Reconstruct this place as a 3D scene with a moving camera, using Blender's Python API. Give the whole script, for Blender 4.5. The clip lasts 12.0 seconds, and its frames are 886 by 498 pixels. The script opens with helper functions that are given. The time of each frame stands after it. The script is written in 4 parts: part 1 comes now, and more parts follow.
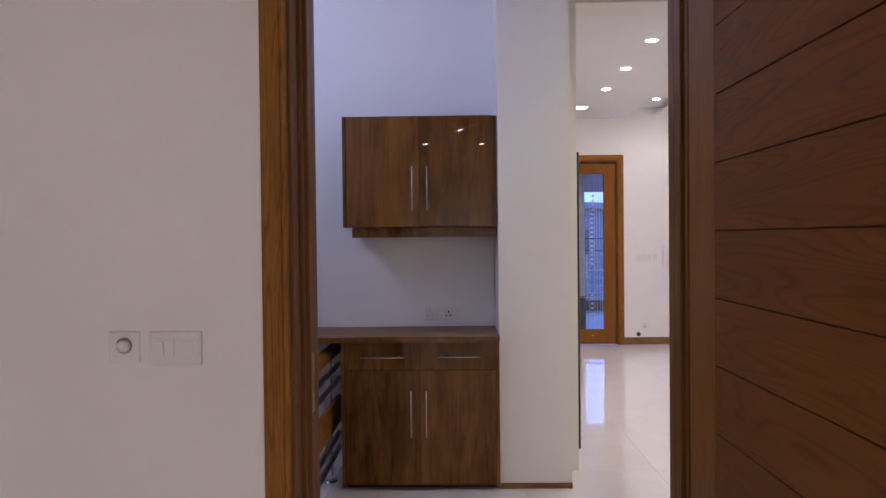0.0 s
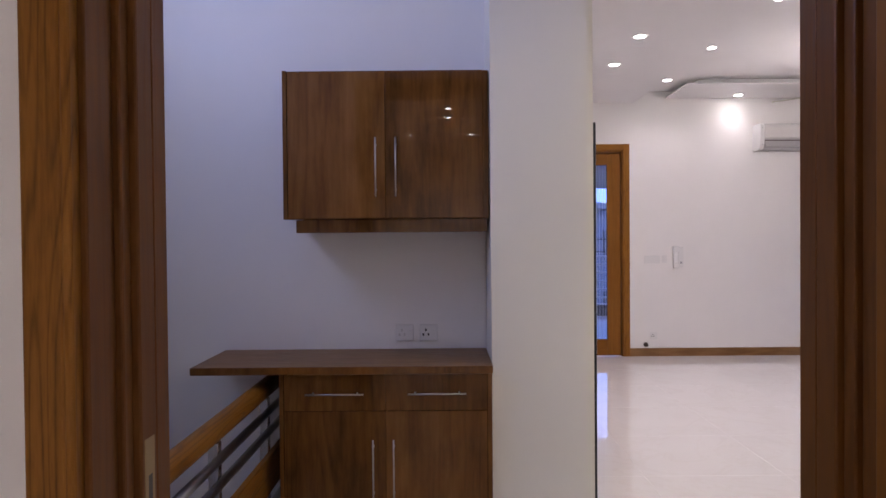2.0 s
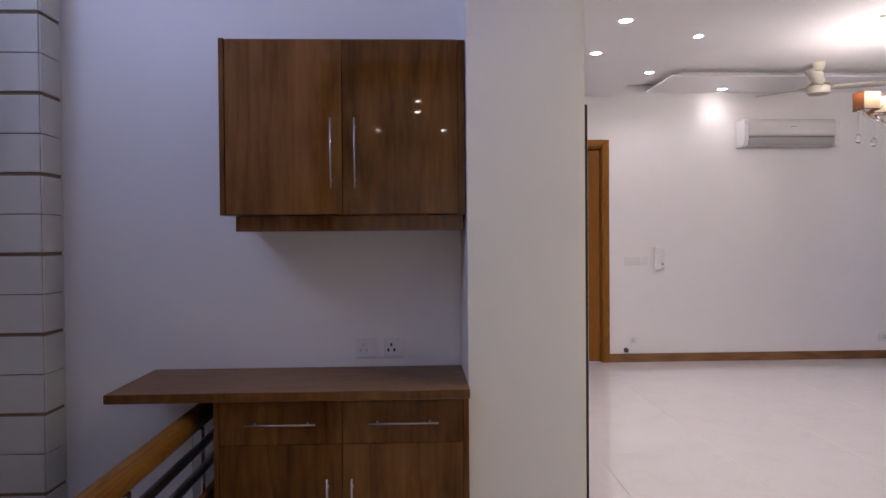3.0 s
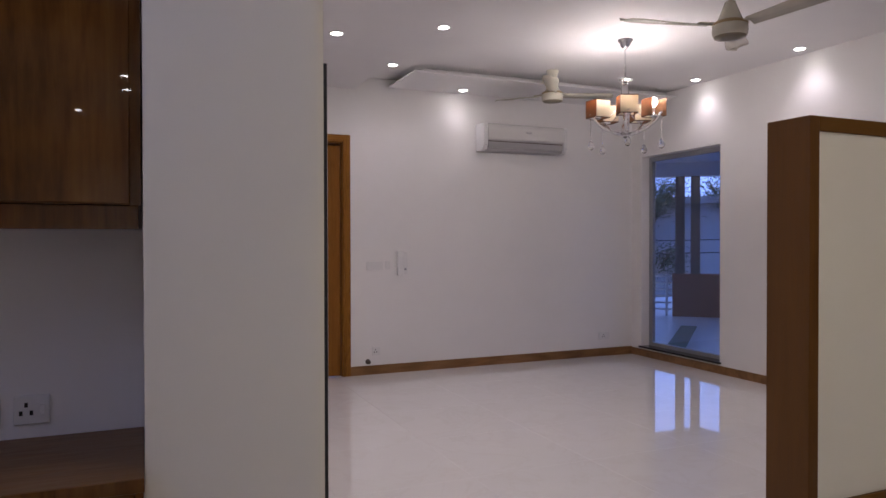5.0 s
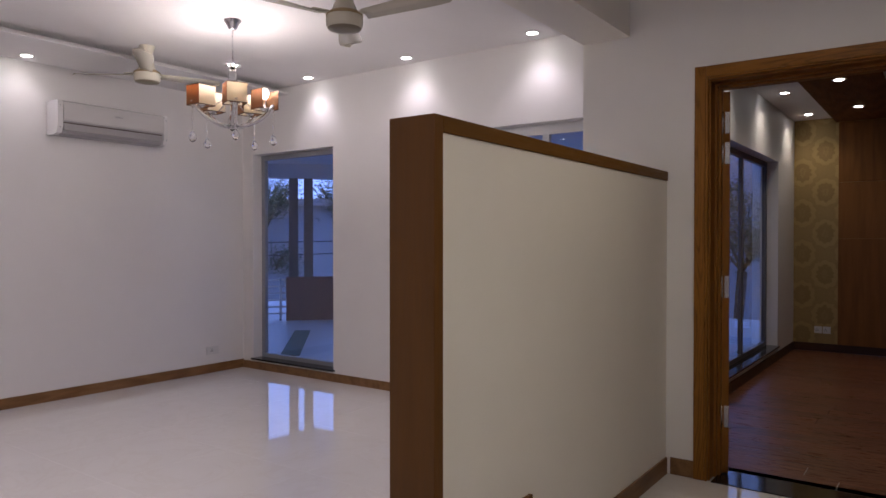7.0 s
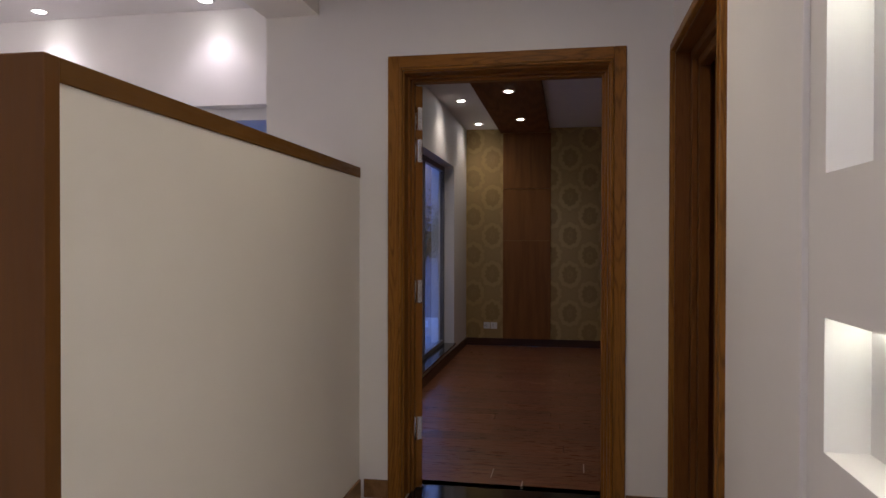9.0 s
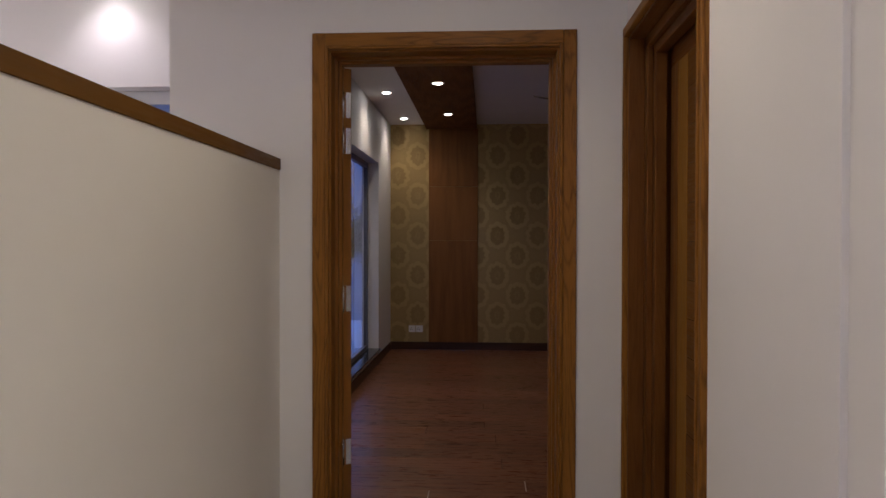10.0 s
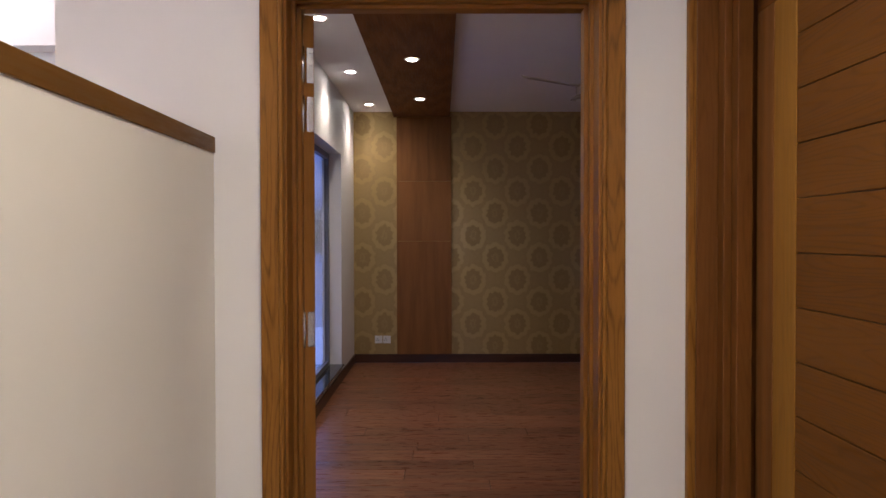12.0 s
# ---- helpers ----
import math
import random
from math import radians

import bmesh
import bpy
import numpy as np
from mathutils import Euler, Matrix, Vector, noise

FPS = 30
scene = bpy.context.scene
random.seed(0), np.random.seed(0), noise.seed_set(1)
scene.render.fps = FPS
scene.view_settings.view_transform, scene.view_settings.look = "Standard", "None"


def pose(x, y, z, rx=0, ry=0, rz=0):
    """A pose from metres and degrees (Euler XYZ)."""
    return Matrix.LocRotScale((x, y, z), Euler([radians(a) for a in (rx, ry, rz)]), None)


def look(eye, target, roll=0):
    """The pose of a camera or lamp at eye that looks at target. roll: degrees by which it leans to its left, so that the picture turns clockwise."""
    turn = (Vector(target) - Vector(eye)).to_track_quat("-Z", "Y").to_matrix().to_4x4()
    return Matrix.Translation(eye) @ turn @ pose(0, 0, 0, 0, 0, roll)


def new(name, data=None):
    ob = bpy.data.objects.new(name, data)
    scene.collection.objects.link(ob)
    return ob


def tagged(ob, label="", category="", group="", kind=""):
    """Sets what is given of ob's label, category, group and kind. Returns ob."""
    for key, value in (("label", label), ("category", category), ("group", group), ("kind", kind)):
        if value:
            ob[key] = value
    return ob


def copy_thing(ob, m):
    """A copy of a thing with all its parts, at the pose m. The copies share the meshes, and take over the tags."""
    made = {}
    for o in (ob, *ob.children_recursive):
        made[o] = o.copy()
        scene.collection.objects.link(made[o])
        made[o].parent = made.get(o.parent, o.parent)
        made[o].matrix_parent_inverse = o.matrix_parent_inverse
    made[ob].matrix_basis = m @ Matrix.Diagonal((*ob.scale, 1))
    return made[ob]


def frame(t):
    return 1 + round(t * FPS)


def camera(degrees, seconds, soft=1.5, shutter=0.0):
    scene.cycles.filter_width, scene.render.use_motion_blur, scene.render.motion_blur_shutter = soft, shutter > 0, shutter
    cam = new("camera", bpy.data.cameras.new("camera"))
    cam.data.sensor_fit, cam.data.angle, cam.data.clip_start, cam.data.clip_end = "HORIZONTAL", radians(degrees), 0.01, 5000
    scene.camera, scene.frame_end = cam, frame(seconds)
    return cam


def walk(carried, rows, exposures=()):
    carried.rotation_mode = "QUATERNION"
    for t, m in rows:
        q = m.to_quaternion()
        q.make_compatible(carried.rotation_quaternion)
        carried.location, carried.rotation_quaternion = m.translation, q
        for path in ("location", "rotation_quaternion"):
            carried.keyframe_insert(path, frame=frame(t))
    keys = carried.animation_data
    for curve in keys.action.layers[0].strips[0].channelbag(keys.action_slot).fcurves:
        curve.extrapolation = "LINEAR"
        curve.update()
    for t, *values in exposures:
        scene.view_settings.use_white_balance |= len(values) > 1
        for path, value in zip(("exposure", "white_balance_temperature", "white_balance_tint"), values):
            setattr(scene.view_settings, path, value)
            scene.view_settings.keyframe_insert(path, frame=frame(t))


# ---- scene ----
cam = camera(64.8, 12.0)
PATH = [
    (0, (0.01, 0.501, 1.382), (-0.025, 2.501, 1.35), -0.6),
    (0.5, (0.013, 0.763, 1.376), (-0.02, 2.763, 1.346), -0.6),
    (1, (0.03, 1.001, 1.375), (0.002, 3.0, 1.343), -0.5),
    (1.5, (0.051, 1.236, 1.364), (0.03, 3.236, 1.334), -0.6),
    (2, (0.06, 1.472, 1.359), (0.053, 3.472, 1.329), -0.5),
    (2.5, (0.052, 1.695, 1.359), (0.072, 3.694, 1.328), -0.5),
    (2.7, (0.059, 1.786, 1.356), (0.094, 3.785, 1.326), -0.5),
    (4.5, (0.164, 2.474, 1.363), (0.721, 4.394, 1.335), -0.1),
    (5, (0.246, 2.626, 1.36), (1.036, 4.464, 1.335), -0.1),
    (5.5, (0.351, 2.750, 1.378), (1.363, 4.475, 1.350), -0.1),
    (6, (0.443, 2.847, 1.383), (1.666, 4.429, 1.355), -0.1),
    (6.5, (0.594, 2.994, 1.404), (2.017, 4.398, 1.376), 0.0),
    (7, (0.660, 3.084, 1.402), (2.280, 4.257, 1.377), 0.0),
    (7.5, (0.791, 3.164, 1.398), (2.557, 4.103, 1.376), 0.1),
    (7.7, (0.856, 3.195, 1.404), (2.667, 4.045, 1.381), 0.1),
    (9.3, (1.243, 3.365, 1.408), (3.225, 3.630, 1.388), 0.1),
    (9.5, (1.32, 3.398, 1.41), (3.309, 3.611, 1.39), 0.1),
    (10, (1.523, 3.461, 1.417), (3.519, 3.582, 1.394), 0.1),
    (10.5, (1.745, 3.522, 1.437), (3.743, 3.59, 1.41), 0.1),
    (11, (1.967, 3.592, 1.445), (3.966, 3.626, 1.417), 0.1),
    (11.5, (2.193, 3.658, 1.452), (4.193, 3.668, 1.421), -0.1),
    (12, (2.428, 3.665, 1.465), (4.428, 3.663, 1.432), -0.1),
]
walk(cam, [(t, look(eye, target, roll)) for t, eye, target, roll in PATH],
     exposures=[(0.0, 0.7), (1.0, 0.66), (2.0, 0.62), (2.5, 0.56), (4.5, 0.06), (5.5, -0.24), (6.5, -0.18), (7.5, 0.08), (9.5, 0.17), (10.5, 0.45), (11.5, 1.0), (12.0, 1.3)])

# ---- world and lamps ----
world = bpy.data.worlds.new("dusk")
scene.world = world
world.use_nodes = True
wn = world.node_tree
wbg = wn.nodes["Background"]
wtc = wn.nodes.new("ShaderNodeTexCoord")
wsep = wn.nodes.new("ShaderNodeSeparateXYZ")
wramp = wn.nodes.new("ShaderNodeValToRGB")
wramp.color_ramp.elements[0].position, wramp.color_ramp.elements[0].color = 0.0, (0.23, 0.36, 0.92, 1)
wramp.color_ramp.elements[1].position, wramp.color_ramp.elements[1].color = 0.5, (0.15, 0.26, 0.74, 1)
wn.links.new(wtc.outputs["Generated"], wsep.inputs[0])
wn.links.new(wsep.outputs["Z"], wramp.inputs[0])
wn.links.new(wramp.outputs[0], wbg.inputs["Color"])
wbg.inputs["Strength"].default_value = 2.4

SPOT = 14.0      # watts of one ceiling spot
WARM = (1.0, 0.87, 0.75)
WHITE = (1.0, 0.885, 0.995)


def spot(x, y, z, watts, size=138, blend=1.0, color=WHITE, radius=0.04):
    data = bpy.data.lights.new("spot_lamp", "SPOT")
    data.energy, data.spot_size, data.spot_blend, data.color, data.shadow_soft_size = watts, radians(size), blend, color, radius
    ob = new("spot_lamp", data)
    ob.location = (x, y, z)
    return ob


def glow(x, y, z, watts, color, radius=0.05):
    data = bpy.data.lights.new("bulb_lamp", "POINT")
    data.energy, data.color, data.shadow_soft_size = watts, color, radius
    ob = new("bulb_lamp", data)
    ob.location = (x, y, z)
    return ob


def area(m, sx, sy, watts, color):
    data = bpy.data.lights.new("area_lamp", "AREA")
    data.shape, data.size, data.size_y, data.energy, data.color = "RECTANGLE", sx, sy, watts, color
    ob = new("area_lamp", data)
    ob.matrix_world = m
    return ob


Z_HIGH, Z_LOW, Z_BED, Z_A = 3.0, 2.88, 2.93, 2.95
# (x, y, ceiling height)
LOUNGE_SPOTS = [(1.53, 5.90, Z_LOW), (1.55, 6.79, Z_LOW), (1.56, 7.65, Z_LOW), (1.53, 5.02, Z_LOW),
                (2.38, 7.575, Z_HIGH), (2.40, 8.82, Z_HIGH), (2.38, 6.32, Z_HIGH), (2.38, 5.12, Z_HIGH),
                (5.455, 8.19, Z_HIGH), (5.435, 6.94, Z_HIGH), (5.43, 5.69, Z_HIGH), (3.31, 9.22, 2.919)]
BED_SPOTS = [(7.10, 4.48, Z_BED), (8.61, 4.47, Z_BED), (10.12, 4.47, Z_BED), (5.75, 4.48, Z_BED)]
PANEL_SPOTS = [(7.93, 3.90, 2.865), (9.50, 3.89, 2.865), (6.35, 3.90, 2.865)]
A_SPOTS = [(0.10, -1.25, Z_A), (0.10, -1.92, Z_A), (-0.47, -3.40, Z_A), (0.468, -3.45, Z_A)]
# lobby lamps are unseen, added for the warm light on the partition
LOBBY_FILL_SPOTS = [(1.7, 3.55, Z_A), (3.6, 3.55, Z_A)]
for x, y, z in LOUNGE_SPOTS:
    east_side = x > 5
    spot(x, y, z - 0.03, SPOT * (0.28 if y > 9.1 else 0.3 if x < 2 and y < 5.1 else 0.85 if x < 2 or y > 8.5 else 1.65 if x < 3 else 0.74), 122 if east_side else 138)
for x, y, z in BED_SPOTS:
    spot(x, y, z - 0.03, 11.5, 140, color=WARM)
for x, y, z in PANEL_SPOTS:
    spot(x, y, z - 0.03, 7.0, 145, color=WARM)
for x, y, z in A_SPOTS:
    spot(x, y, z - 0.03, 80, color=(1.0, 0.88, 0.89))
for x, y, z in LOBBY_FILL_SPOTS:
    spot(x, y, z - 0.03, 31 if x < 2 else 27, 165, color=(1.0, 0.865, 0.68))
area(pose(1.35, 8.66, Z_LOW - 0.03), 0.36, 0.2, 1.0, WHITE)
# added blue lamp for dusk sky, in an unseen opening of the stair wall
area(pose(-1.60, 3.5, 2.75, 0, -90, 0), 0.9, 1.2, 8.8, (0.60, 0.65, 1.0))

# ---- materials ----


def mat(name, color, rough=0.5, metal=0.0, **kw):
    m = bpy.data.materials.new(name)
    m.use_nodes = True
    b = m.node_tree.nodes["Principled BSDF"]
    b.inputs["Base Color"].default_value = (*color, 1)
    b.inputs["Roughness"].default_value, b.inputs["Metallic"].default_value = rough, metal
    for key, value in kw.items():
        b.inputs[key.replace("_", " ")].default_value = value
    return m


def nd(m, kind, **kw):
    n = m.node_tree.nodes.new(kind)
    for key, value in kw.items():
        if key in n.inputs:
            n.inputs[key].default_value = value
    return n


def ln(m, a, b):
    m.node_tree.links.new(a, b)


def coords(m, scale, random_shift=False):
    tc, mp = nd(m, "ShaderNodeTexCoord"), nd(m, "ShaderNodeMapping")
    mp.inputs["Scale"].default_value = scale
    ln(m, tc.outputs["Object"], mp.inputs["Vector"])
    if random_shift:
        oi, mul = nd(m, "ShaderNodeObjectInfo"), nd(m, "ShaderNodeMath")
        mul.operation = "MULTIPLY"
        mul.inputs[1].default_value = 37.0
        ln(m, oi.outputs["Random"], mul.inputs[0])
        cb = nd(m, "ShaderNodeCombineXYZ")
        for k in range(3):
            ln(m, mul.outputs[0], cb.inputs[k])
        ln(m, cb.outputs[0], mp.inputs["Location"])
    return mp.outputs["Vector"]


def ramp(m, fac, stops):
    r = nd(m, "ShaderNodeValToRGB")
    els = r.color_ramp.elements
    while len(els) < len(stops):
        els.new(0.5)
    for e, (p, c) in zip(els, stops):
        e.position, e.color = p, (*c, 1)
    ln(m, fac, r.inputs[0])
    return r.outputs[0]


def bump(m, height, strength, dist=0.002):
    b = nd(m, "ShaderNodeBump", Strength=strength, Distance=dist)
    ln(m, height, b.inputs["Height"])
    ln(m, b.outputs[0], m.node_tree.nodes["Principled BSDF"].inputs["Normal"])


def bsdf(m):
    return m.node_tree.nodes["Principled BSDF"]


def paint(name, color, rough=0.55):
    """Roller-painted plaster: faint mottling, fine stipple."""
    m = mat(name, color, rough)
    v = coords(m, (1, 1, 1))
    big = nd(m, "ShaderNodeTexNoise", Scale=1.3, Detail=4.0, Roughness=0.6)
    fine = nd(m, "ShaderNodeTexNoise", Scale=260.0, Detail=2.0)
    ln(m, v, big.inputs["Vector"])
    ln(m, v, fine.inputs["Vector"])
    ln(m, ramp(m, big.outputs[0], [(0.3, tuple(c * 0.955 for c in color)), (0.7, color)]), bsdf(m).inputs["Base Color"])
    bump(m, fine.outputs[0], 0.12, 0.001)
    return m


def wood(name, dark, mid, light, axis="z", grain=22.0, rough=0.35, rings=0.5, bump_s=0.1, coat=0.0, cath=0.0, fine=0.3, vary=0.0, spec=0.28, lines=85.0, blotch=0.22, knots=0.0):
    """Straight-grained timber; axis: the way the grain runs."""
    m = mat(name, mid, rough)
    long = 0.09
    sc = {"z": (1, 1, long), "y": (1, long, 1), "x": (long, 1, 1)}[axis]
    v = coords(m, sc, True)
    n1 = nd(m, "ShaderNodeTexNoise", Scale=grain, Detail=6.0, Roughness=0.65, Distortion=0.6)
    n2 = nd(m, "ShaderNodeTexNoise", Scale=grain * 6, Detail=3.0, Roughness=0.6)
    n3 = nd(m, "ShaderNodeTexNoise", Scale=grain * 0.22, Detail=2.0)
    for n in (n1, n2, n3):
        ln(m, v, n.inputs["Vector"])
    wv = nd(m, "ShaderNodeTexWave", Scale=grain * 0.35, Distortion=9.0, Detail=3.0)
    wv.inputs["Detail Scale"].default_value = 1.2
    ln(m, v, wv.inputs["Vector"])
    mix = nd(m, "ShaderNodeMix")
    mix.inputs[0].default_value = rings
    ln(m, n1.outputs[0], mix.inputs[2])
    ln(m, wv.outputs["Fac"], mix.inputs[3])
    mix2 = nd(m, "ShaderNodeMix")
    mix2.inputs[0].default_value = fine
    ln(m, mix.outputs[0], mix2.inputs[2])
    ln(m, n2.outputs[0], mix2.inputs[3])
    mix3 = nd(m, "ShaderNodeMix")
    mix3.inputs[0].default_value = blotch
    ln(m, mix2.outputs[0], mix3.inputs[2])
    ln(m, n3.outputs[0], mix3.inputs[3])
    if cath:
        # cathedral figure: contour lines of a long, smooth noise
        c1 = nd(m, "ShaderNodeTexNoise", Scale=grain * 0.38, Detail=1.5, Roughness=0.4)
        ln(m, v, c1.inputs["Vector"])
        mu, si, sh = nd(m, "ShaderNodeMath"), nd(m, "ShaderNodeMath"), nd(m, "ShaderNodeMath")
        mu.operation, si.operation, sh.operation = "MULTIPLY", "SINE", "MULTIPLY_ADD"
        mu.inputs[1].default_value = lines
        sh.inputs[1].default_value, sh.inputs[2].default_value = 0.5, 0.5
        ln(m, c1.outputs[0], mu.inputs[0])
        ln(m, mu.outputs[0], si.inputs[0])
        ln(m, si.outputs[0], sh.inputs[0])
        pw, ng = nd(m, "ShaderNodeMath"), nd(m, "ShaderNodeMath")
        pw.operation, ng.operation = "POWER", "MULTIPLY"
        pw.inputs[1].default_value, ng.inputs[1].default_value = 5.0, -cath
        ln(m, sh.outputs[0], pw.inputs[0])
        ln(m, pw.outputs[0], ng.inputs[0])
        sh = ng
        ad = nd(m, "ShaderNodeMath")
        ln(m, mix3.outputs[0], ad.inputs[0])
        ln(m, sh.outputs[0], ad.inputs[1])
        mix3 = ad
    if knots:
        # soft dark smudges, only a little drawn out along the grain
        kn = coords(m, {"z": (1, 1, 0.45), "y": (1, 0.45, 1), "x": (0.45, 1, 1)}[axis], True)
        kv = nd(m, "ShaderNodeTexNoise", Scale=9.0, Detail=4.0, Roughness=0.55)
        ln(m, kn, kv.inputs["Vector"])
        kr = ramp(m, kv.outputs[0], [(0.44, (0.0,) * 3), (0.72, (knots,) * 3)])
        sub = nd(m, "ShaderNodeMath")
        sub.operation = "SUBTRACT"
        ln(m, mix3.outputs[0], sub.inputs[0])
        ln(m, kr, sub.inputs[1])
        mix3 = sub
    color = ramp(m, mix3.outputs[0], [(0.28, dark), (0.5, mid), (0.72, light)])
    if vary:
        oi, mr, hs = nd(m, "ShaderNodeObjectInfo"), nd(m, "ShaderNodeMapRange"), nd(m, "ShaderNodeHueSaturation")
        mr.inputs["To Min"].default_value, mr.inputs["To Max"].default_value = 1 - vary, 1 + vary
        ln(m, oi.outputs["Random"], mr.inputs["Value"])
        ln(m, mr.outputs[0], hs.inputs["Value"])
        ln(m, color, hs.inputs["Color"])
        color = hs.outputs[0]
    ln(m, color, bsdf(m).inputs["Base Color"])
    ln(m, ramp(m, n2.outputs[0], [(0.3, (rough * 0.8,) * 3), (0.7, (min(1, rough * 1.25),) * 3)]), bsdf(m).inputs["Roughness"])
    bump(m, n2.outputs[0], bump_s, 0.001)
    bsdf(m).inputs["Coat Weight"].default_value = coat
    bsdf(m).inputs["Specular IOR Level"].default_value = spec
    bsdf(m).inputs["Coat Roughness"].default_value = 0.06
    return m


WALL = paint("wall_paint", (0.80, 0.775, 0.765))
CREAM = paint("cream_paint", (0.80, 0.765, 0.70))
CEIL = paint("ceiling_paint", (0.82, 0.80, 0.80), 0.7)
TEAK = wood("teak", (0.135, 0.051, 0.008), (0.262, 0.108, 0.017), (0.322, 0.143, 0.026), "z", 28, 0.42, 0.08, 0.14, 0.0, 0.15, fine=0.5, spec=0.16, lines=100.0)
TEAK_X = wood("teak_across", (0.135, 0.051, 0.008), (0.262, 0.108, 0.017), (0.322, 0.143, 0.026), "x", 28, 0.42, 0.08, 0.14, 0.0, 0.15, fine=0.5, spec=0.16, lines=100.0)
TEAK_Y = wood("teak_deep", (0.135, 0.051, 0.008), (0.262, 0.108, 0.017), (0.322, 0.143, 0.026), "y", 28, 0.42, 0.08, 0.14, 0.0, 0.15, fine=0.5, spec=0.16, lines=100.0)
TEAK_P = wood("plain_teak", (0.165, 0.062, 0.010), (0.226, 0.089, 0.015), (0.268, 0.110, 0.020), "z", 24, 0.42, 0.10, 0.08, 0.0, 0.05, fine=0.4, spec=0.14)
TEAK_PX = wood("plain_teak_across", (0.165, 0.062, 0.010), (0.226, 0.089, 0.015), (0.268, 0.110, 0.020), "x", 24, 0.42, 0.10, 0.08, 0.0, 0.05, fine=0.4, spec=0.14)
TEAK_L = wood("pale_teak", (0.215, 0.098, 0.018), (0.29, 0.137, 0.025), (0.34, 0.165, 0.033), "z", 24, 0.42, 0.10, 0.08, 0.0, 0.06, fine=0.4, spec=0.14)
# lining: teak darkened, the shade inside the reveals put into its colour
LINING_SHADED = wood("shaded_door_lining", (0.105, 0.037, 0.008), (0.158, 0.059, 0.013), (0.200, 0.080, 0.019), "z", 20, 0.4, 0.1, 0.08, 0.0, 0.08, fine=0.5, spec=0.16)
LINING_SHADED_X = wood("shaded_door_lining_across", (0.105, 0.037, 0.008), (0.158, 0.059, 0.013), (0.200, 0.080, 0.019), "x", 20, 0.4, 0.1, 0.08, 0.0, 0.08, fine=0.5, spec=0.16)
LEAF_X = wood("door_plank_x", (0.115, 0.038, 0.008), (0.190, 0.070, 0.016), (0.225, 0.088, 0.022), "x", 18, 0.55, 0.0, 0.1, 0.0, 0.11, fine=0.55, spec=0.13, lines=210.0)
LAM = wood("walnut_laminate", (0.058, 0.022, 0.006), (0.158, 0.066, 0.017), (0.262, 0.122, 0.036), "z", 12, 0.02, 0.0, 0.0, 0.0, 0.05, fine=0.28, spec=0.18, blotch=0.40, knots=0.12)
LEAF_L = wood("light_door_plank_x", (0.098, 0.036, 0.007), (0.150, 0.058, 0.011), (0.185, 0.076, 0.016), "x", 18, 0.55, 0.0, 0.1, 0.0, 0.09, fine=0.55, spec=0.12, lines=200.0)
TOP = wood("counter_laminate", (0.135, 0.066, 0.026), (0.19, 0.096, 0.040), (0.235, 0.125, 0.056), "x", 24, 0.4, 0.2, 0.05, spec=0.2)
PANEL = wood("panel_veneer", (0.130, 0.047, 0.010), (0.198, 0.076, 0.018), (0.24, 0.099, 0.027), "z", 16, 0.5, 0.3, 0.05)
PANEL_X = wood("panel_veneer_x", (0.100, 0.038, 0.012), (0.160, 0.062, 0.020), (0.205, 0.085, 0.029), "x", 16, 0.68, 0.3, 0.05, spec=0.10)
PLANK = wood("floor_laminate", (0.078, 0.026, 0.013), (0.165, 0.062, 0.031), (0.26, 0.112, 0.058), "y", 14, 0.30, 0.15, 0.02, fine=0.04, vary=0.2)
# same wood as the capping; the end board's shade is put into its colour
BROWN_SHADED = wood("brown_trim_shaded", (0.084, 0.031, 0.005), (0.112, 0.044, 0.008), (0.138, 0.057, 0.011), "z", 16, 0.5, 0.1, 0.04)
BROWN_X = wood("brown_trim_x", (0.105, 0.043, 0.006), (0.135, 0.058, 0.009), (0.165, 0.074, 0.013), "x", 16, 0.5, 0.1, 0.04)
SKIRT = wood("skirting", (0.12, 0.055, 0.02), (0.20, 0.100, 0.038), (0.27, 0.145, 0.06), "x", 20, 0.35, 0.3, 0.05)
DARKSK = wood("dark_skirting", (0.03, 0.012, 0.008), (0.055, 0.022, 0.013), (0.085, 0.036, 0.02), "y", 20, 0.35, 0.3, 0.05)
STEEL = mat("brushed_steel", (0.62, 0.62, 0.64), 0.25, 1.0)
CHROME = mat("chrome", (0.80, 0.80, 0.82), 0.08, 1.0)
RAILBAR = mat("rail_bar_steel", (0.30, 0.30, 0.33), 0.3, 1.0)
HANDLE = mat("satin_handle", (0.46, 0.42, 0.38), 0.3, 1.0)
BLACK = mat("black_edge", (0.012, 0.011, 0.012), 0.3)
DARK = mat("dark_gap", (0.055, 0.025, 0.012), 0.7)
PLASTIC = mat("white_plastic", (0.72, 0.705, 0.70), 0.35)
AC_GREY = mat("pale_front_plastic", (0.60, 0.58, 0.57), 0.12)
AC_DARK = mat("ac_louvre_grey", (0.36, 0.345, 0.35), 0.35)
PLASTIC_G = mat("grey_plastic", (0.34, 0.34, 0.36), 0.4)
FANC = mat("cream_enamel", (0.62, 0.585, 0.48), 0.16)
FAN_CAP = mat("tan_enamel", (0.20, 0.17, 0.115), 0.4)
BRASS = mat("dull_brass", (0.36, 0.27, 0.15), 0.35, 1.0)
UPVC = mat("window_frame_white", (0.66, 0.66, 0.66), 0.35)
# window_1 frame stands in shadow: that shade is painted as grey
UPVC_SHADED = mat("shaded_window_frame", (0.30, 0.31, 0.34), 0.35, 0.2)
ALU = mat("dark_window_frame", (0.16, 0.16, 0.18), 0.35, 0.4)
